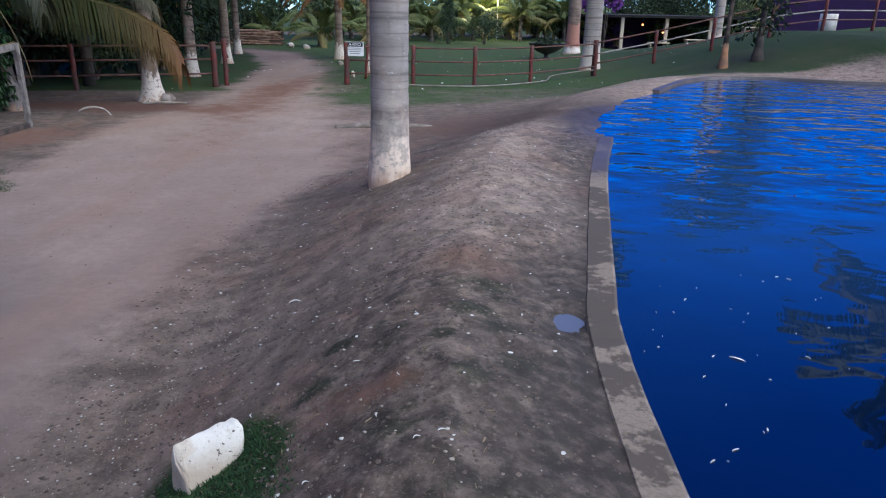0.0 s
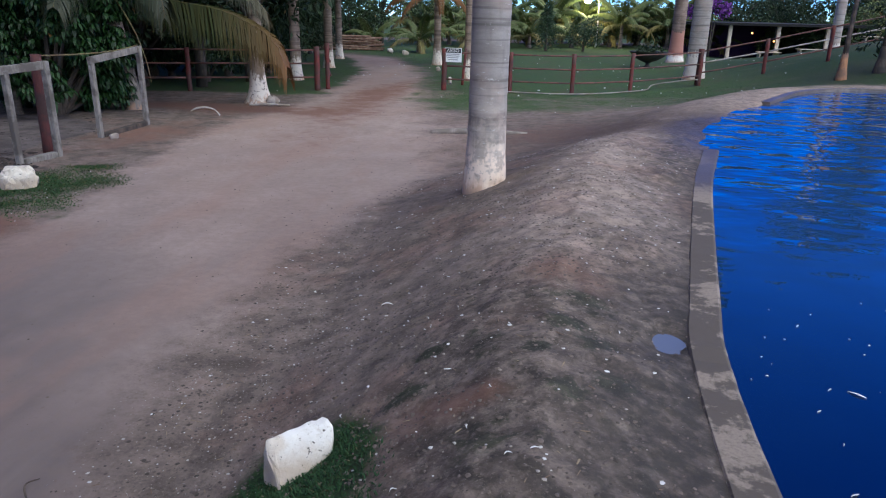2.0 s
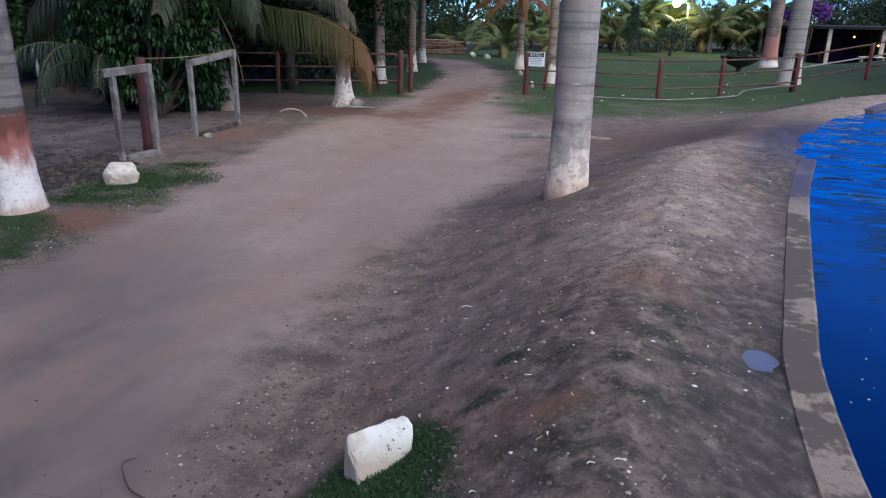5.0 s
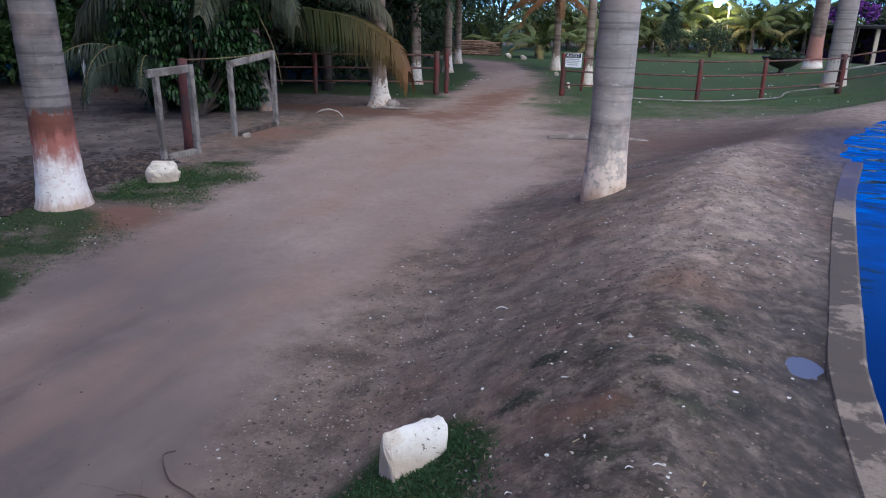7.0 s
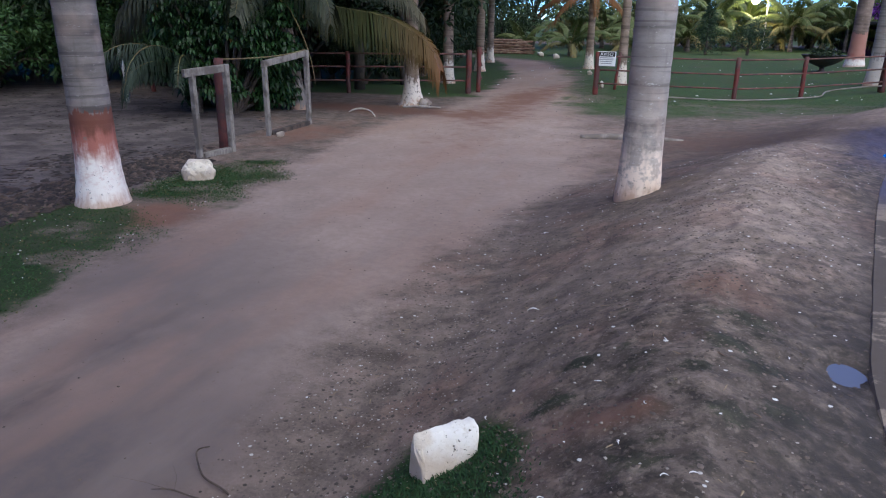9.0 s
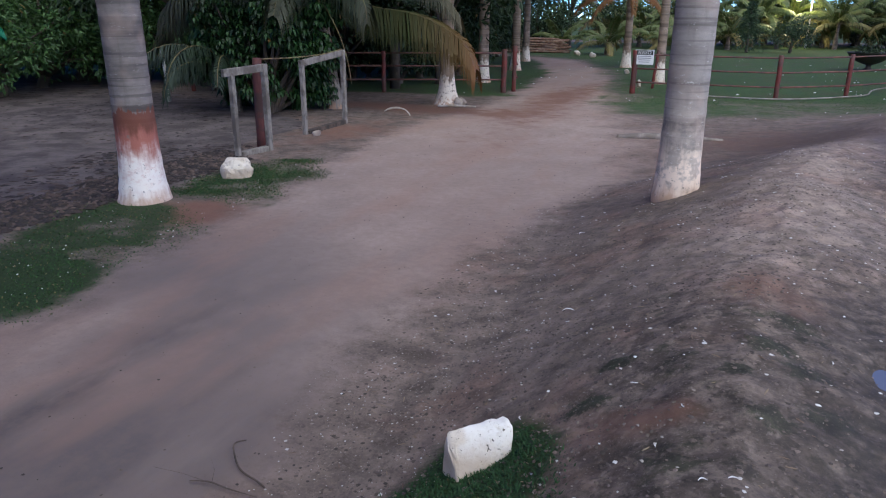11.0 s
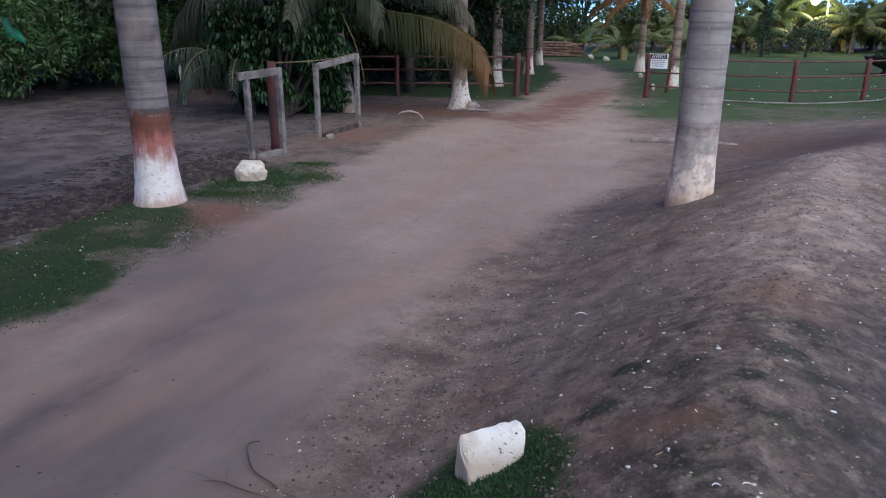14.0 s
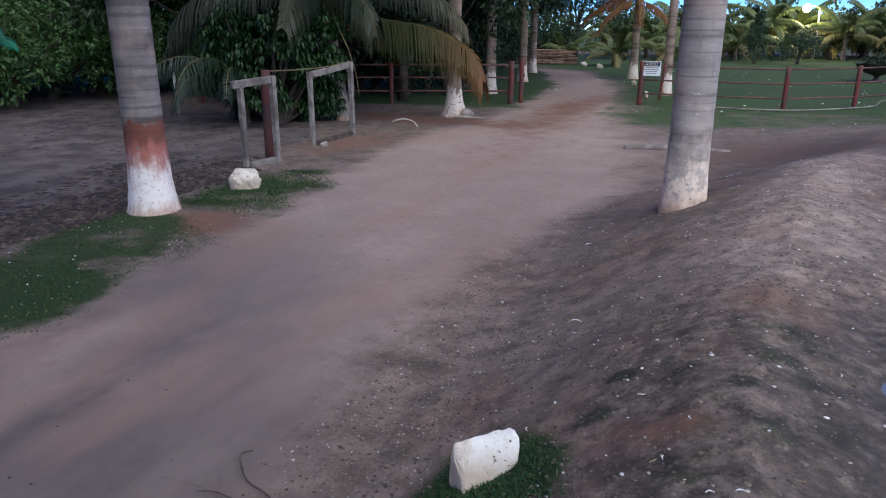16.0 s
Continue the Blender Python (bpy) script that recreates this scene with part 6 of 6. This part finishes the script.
def bougainvillea(x, y, spread, z0, z1, n, seed, label):
    r = random.Random(seed)
    t = base("bougainvillea", pose(x, y, ground_z(x, y)), label, "shrub")
    wood, lf, fl = Build(), Build(), Build()
    cl = [(r.uniform(-spread, spread), r.uniform(-0.8, 0.8), r.uniform(z0, z1), r.uniform(0.3, 0.5)) for _ in range(n)]
    for c in cl[::3]:
        wood.tube([(0.0, 0.0, -0.1), (c[0] * 0.7, c[1] * 0.5, c[2] * 0.5), c[:3]], [0.06, 0.04, 0.02], 6)
    leaf_cloud(lf, cl, 50, 0.2, seed + 1, 0.2)
    leaf_cloud(fl, cl, 120, 0.19, seed + 2, 0.2, 0.7)
    obj("branchwork", wood, mat_bark, t)
    obj("leaves", lf, mat_leaf, t)
    obj("blossom", fl, mat_flower, t)


bougainvillea(10.6, 51.0, 1.5, 3.0, 3.6, 10, 201, "purple bougainvillea spilling over the shelter roof")
# purple garden wall on the slope's far side
b = Build()
for (x0, y0), (x1, y1) in (((20.5, 47.0), (25.5, 41.0)), ((25.5, 41.0), (34.0, 33.0))):
    m = Matrix.Translation(((x0 + x1) / 2, (y0 + y1) / 2, 2.2)) @ Matrix.Rotation(math.atan2(y1 - y0, x1 - x0), 4, "Z")
    b.box(m, math.hypot(x1 - x0, y1 - y0), 0.22, 2.4, 0.01)
tagged(obj("garden_wall", b, mat_shed), "dark purple painted garden wall on the rise", "wall", kind="structure")
b = Build()
b.tube([(20.6, 40.0, 1.3), (20.6, 40.0, 2.3)], 0.45, 14)
tagged(obj("bollard", b, mat_lamp_pole, smooth=True), "pale stout concrete bollard on the slope", "bollard")
b = Build()
tarp = [(-17.3 + 0.55 * (i - 4) * 0.045 + 0.03 * math.sin(j), 11.7 + 0.83 * (i - 4) * 0.045 + 0.03 * math.sin(i), 1.66 + (0.083 - 0.006 * i) * j - 0.021 * i + 0.03 * math.sin(i * 1.3 + j)) for j in range(7) for i in range(9)]
b.put(tarp, [(j * 9 + i, j * 9 + i + 1, j * 9 + i + 10, j * 9 + i + 9) for j in range(6) for i in range(8)])
ob = obj("tarp", b, mat_tarp)
so = ob.modifiers.new("thickness", "SOLIDIFY")
so.thickness = 0.01
tagged(ob, "green plastic tarp hung among the bushes", "tarp")


# ---- turf and litter ----
def turf(name, poly, count, seed, h0, h1, label, spread=1.0, dryness=0.08, mat=None, soft=0.22):
    """Short blades of grass inside an outline."""
    r = np.random.RandomState(seed)
    xs, ys = [p[0] for p in poly], [p[1] for p in poly]
    x, y = r.uniform(min(xs) - 0.2, max(xs) + 0.2, count * 3), r.uniform(min(ys) - 0.2, max(ys) + 0.2, count * 3)
    sx, sy = x + 0.5 * (vnoise(x, y, 1.7) - 0.5), y + 0.5 * (vnoise(x + 31, y, 1.7) - 0.5)
    thin = 1 - 0.45 * sstep(vnoise(x, y, 1.5) * 0.6 + vnoise(x, y, 5.0) * 0.4, 0.42, 0.68) * (soft > 0.2)
    k = inside_poly(sx, sy, poly, soft) * thin * (0.35 + 1.1 * vnoise(x, y, 3.1)) > r.rand(len(x)) * 0.95
    x, y = x[k][:count], y[k][:count]
    z = land(x, y)
    b = Build()
    for i in range(len(x)):
        a, h, ln = r.rand() * 6.283, h0 + (h1 - h0) * r.rand() ** 2, r.uniform(0.8, 2.4)
        w = 0.0035 * spread
        c, s = math.cos(a), math.sin(a)
        lx, ly = -s * h * ln, c * h * ln
        b.put([(x[i] - c * w, y[i] - s * w, z[i] - 0.005), (x[i] + c * w, y[i] + s * w, z[i] - 0.005),
               (x[i] + c * w * 0.7 + lx * 0.4, y[i] + s * w * 0.7 + ly * 0.4, z[i] + h * 0.6), (x[i] - c * w * 0.7 + lx * 0.4, y[i] - s * w * 0.7 + ly * 0.4, z[i] + h * 0.6),
               (x[i] + lx, y[i] + ly, z[i] + h)], [(0, 1, 2, 3), (3, 2, 4)], 0.8 if r.rand() < dryness else 0.0)
    tagged(obj(name, b, mat or mat_grass), label, "grass", kind="stuff")


turf("grass", ROCK_TURF, 14000, 1, 0.006, 0.018, "short green turf round the white stone", dryness=0.02, mat=mat_clover, soft=0.11)
turf("grass", VERGE, 16000, 2, 0.006, 0.018, "short green turf of the verge", 2.2, soft=0.22, dryness=0.14)
turf("grass", VERGE_GATE, 9000, 3, 0.006, 0.018, "short green turf by the gate frames", 2.2, soft=0.22, dryness=0.14)
turf("grass", [(-3.3, 17.6), (-3.5, 20.0), (1.5, 20.2), (5.0, 24.0), (7.0, 22.0), (3.8, 17.5), (1.4, 18.2)], 3600, 5, 0.012, 0.03, "thin grass before the fence", 2.0)


def scatter(name, poly, count, seed, size, mat, label, category, flat=0.6, lift=0.3, gain=2.0, long=1.0):
    """Small crumbs of irregular shape strewn on the ground."""
    r = np.random.RandomState(seed)
    xs, ys = [p[0] for p in poly], [p[1] for p in poly]
    x, y = r.uniform(min(xs), max(xs), count * 4), r.uniform(min(ys), max(ys), count * 4)
    k = inside_poly(x, y, poly, 0.3) * (0.25 + vnoise(x + 3, y, 1.4)) > r.rand(len(x))
    x, y = x[k][:count], y[k][:count]
    z = land(x, y)
    b = Build()
    for i in range(len(x)):
        s = size[0] + (size[1] - size[0]) * r.rand() ** gain
        d = r.uniform(0.62, 1.2, 8) * s
        a = r.rand() * 6.283
        c, n = math.cos(a), math.sin(a)
        pts = [(d[j] * long * math.cos(1.0472 * j), d[j] * math.sin(1.0472 * j), 0.25 * s * flat * (r.rand() - 0.5)) for j in range(6)]
        pts += [(0.2 * s, 0.1 * s, d[6] * flat), (0, 0, -d[7] * flat)]
        b.put([(x[i] + px * c - py * n, y[i] + px * n + py * c, z[i] + pz + s * flat * lift) for px, py, pz in pts],
              [(j, (j + 1) % 6, 6) for j in range(6)] + [((j + 1) % 6, j, 7) for j in range(6)])
    tagged(obj(name, b, mat), label, category, kind="stuff")


BANK = [(-1.9, 1.0), (-2.2, 4.0), (-2.3, 6.0), (-1.6, 8.5), (0.8, 10.5), (1.8, 9.0), (1.3, 6.5), (0.85, 4.0), (0.66, 2.5), (0.6, 0.8)]
scatter("pale_crumbs", BANK, 2300, 11, (0.0018, 0.012), mat_pebble, "pale pebbles and droppings strewn on the bank", "pebbles", gain=3.5, flat=0.35)
scatter("pale_crumbs", [(-1.8, 1.2), (-2.3, 2.4), (-2.3, 4.5), (-1.2, 4.5), (-1.1, 1.3)], 900, 12, (0.0015, 0.006), mat_pebble, "fine gravel at the foot of the bank", "gravel")
scatter("pale_crumbs", BANK, 190, 21, (0.005, 0.015), mat_feather, "white down and droppings strewn on the bank", "feathers", gain=2.2, flat=0.3)
scatter("soil_crumbs", BANK, 8500, 13, (0.002, 0.016), mat_clod, "dark clods and droppings on the bank", "soil crumbs", gain=3.0, flat=0.32, lift=0.1)
scatter("soil_lumps", [(-1.8, 1.2), (-2.1, 4.0), (-1.7, 6.4), (0.9, 6.6), (0.85, 4.0), (0.66, 2.5), (0.6, 1.0)], 6500, 22, (0.004, 0.016), mat_soil_lump, "brown lumps of trodden soil on the bank", "soil lumps", gain=2.4, flat=0.40, lift=-0.1)
scatter("straw", [(-1.8, 1.2), (-2.1, 4.0), (-1.7, 6.4), (0.6, 6.6), (0.6, 4.0), (0.45, 1.0)], 240, 23, (0.002, 0.0045), mat_straw, "short bits of dry straw on the bank", "straw", flat=0.6, long=9.0)
scatter("soil_crumbs", [(-5.2, 1.5), (-5.6, 9.0), (-5.6, 17), (-3.0, 17), (-1.2, 12), (-1.9, 6), (-1.7, 1.2)], 900, 14, (0.002, 0.012), mat_clod, "scattered clods on the track", "soil crumbs", gain=3.0)
scatter("pale_crumbs", [(-6.9, 3.0), (-6.9, 8.3), (-5.4, 8.4), (-5.0, 3.0)], 150, 15, (0.004, 0.013), mat_feather, "white down and droppings on the verge", "feathers")
scatter("pale_crumbs", [(-9, 15.5), (-7.0, 19.5), (-6, 24), (-3.5, 24), (-3.3, 16), (2, 16), (7, 22), (12, 27), (9, 40), (-5, 42)], 170, 16, (0.012, 0.045), mat_feather, "white down scattered over the grass", "feathers")
scatter("dead_leaves", [(-6.8, 1.5), (-6.85, 4.8), (-7.1, 6.0), (-6.95, 7.0), (-7.1, 8.1), (-7.7, 8.6), (-8.0, 6.8), (-7.9, 4.6), (-7.8, 1.5)], 5200, 19, (0.012, 0.058), mat_dead_leaf, "dark chunky leaf litter behind the verge", "fallen leaves", flat=0.5, gain=1.6, long=1.4)
scatter("dead_leaves", [(-7.0, 3.0), (-7.1, 8.2), (-7.6, 9.4), (-9.6, 8.0), (-9.0, 3.5)], 1500, 17, (0.015, 0.06), mat_dead_leaf, "dark fallen leaves along the muddy yard", "fallen leaves", flat=0.2, long=1.8)
scatter("dead_leaves", [(-7.6, 9.4), (-8.4, 12.5), (-14, 15), (-20, 15), (-20, 5), (-9.6, 8.0)], 1300, 18, (0.015, 0.05), mat_dead_leaf, "dark litter on the mud of the yard", "fallen leaves", flat=0.2, long=1.8)


def feather(x, y, turn, length, label, z=None, curl=1.0):
    """A curled white feather with a quill and a vane."""
    t = base("feather", pose(x, y, (ground_z(x, y) if z is None else z) + 0.008, 0, 0, turn), label, "feather", "lost feathers")
    pts = [Vector((length * (i / 8 - 0.5), curl * length * 0.35 * (1 - (i / 4 - 1) ** 2), 0.05 * length * math.sin(i / 8 * 3.14))) for i in range(9)]
    q, v = Build(), Build()
    q.tube(pts, [0.0014] * 6 + [0.001, 0.0007, 0.0004], 5)
    wd = [0.0, 0.05, 0.09, 0.11, 0.12, 0.12, 0.10, 0.06, 0.0]
    vv = []
    for p, k in zip(pts, wd):
        vv += [p + Vector((0, -k * length, 0.002)), p + Vector((0, 0, 0.003)), p + Vector((0, k * length * 0.8, 0.002))]
    v.put(vv, [(3 * i + j, 3 * i + j + 1, 3 * i + j + 4, 3 * i + j + 3) for i in range(8) for j in range(2)])
    obj("quill", q, mat_feather, t)
    obj("vane", v, mat_feather, t)


feather(-0.985, 3.93, 20, 0.085, "curled white feather on the bank")
feather(-1.33, 5.92, 60, 0.07, "small white feather on the bank")
rf = random.Random(3)
for i in range(46):
    x, y = rf.uniform(-1.9, 0.6), rf.uniform(1.6, 7.5)
    if float(pond_distance(np.array([x]), np.array([y]))[0]) > 0.15:
        feather(x, y, rf.uniform(0, 360), rf.uniform(0.015, 0.036), "tiny white feather on the bank", curl=rf.uniform(-1, 1))
feather(1.475, 2.74, -40, 0.08, "long white feather floating on the pond", WATER_Z - 0.0065, 0.05)
for i in range(38):
    x, y = rf.uniform(1.0, 2.4), rf.uniform(1.7, 4.0)
    feather(x, y, rf.uniform(0, 360), 0.008 + 0.030 * rf.random() ** 2, "white feather floating on the pond", WATER_Z - 0.0065, rf.uniform(-0.08, 0.08))

# rain puddle against the kerb
b = Build()
n = 72
rim = [(0.688 + 0.085 * (1 + 0.22 * math.sin(2 * a + 0.6) + 0.14 * math.sin(3 * a) + 0.07 * math.sin(5 * a + 1) + 0.05 * math.sin(9 * a)) * math.cos(a), 3.03 + 0.165 * (1 + 0.22 * math.sin(2 * a + 0.6) + 0.14 * math.sin(3 * a) + 0.07 * math.sin(5 * a + 1) + 0.05 * math.sin(9 * a)) * math.sin(a)) for a in (2 * math.pi * i / n for i in range(n))]
pz = ground_z(0.66, 3.03) + 0.017
b.put([(x, y, pz) for x, y in rim], [tuple(range(n))])
mat_puddle, pn_, pl_, pb_ = nodes_of("muddy_sky_tinted_puddle")
# blue-grey base: muddy water with some reflected sky painted in
pb_.inputs["Base Color"].default_value = (0.16, 0.175, 0.205, 1)
pb_.inputs["Roughness"].default_value = 0.02
pb_.inputs["IOR"].default_value = 2.0
tagged(obj("puddle", b, mat_puddle), "small shallow puddle against the kerb", "puddle", kind="structure")
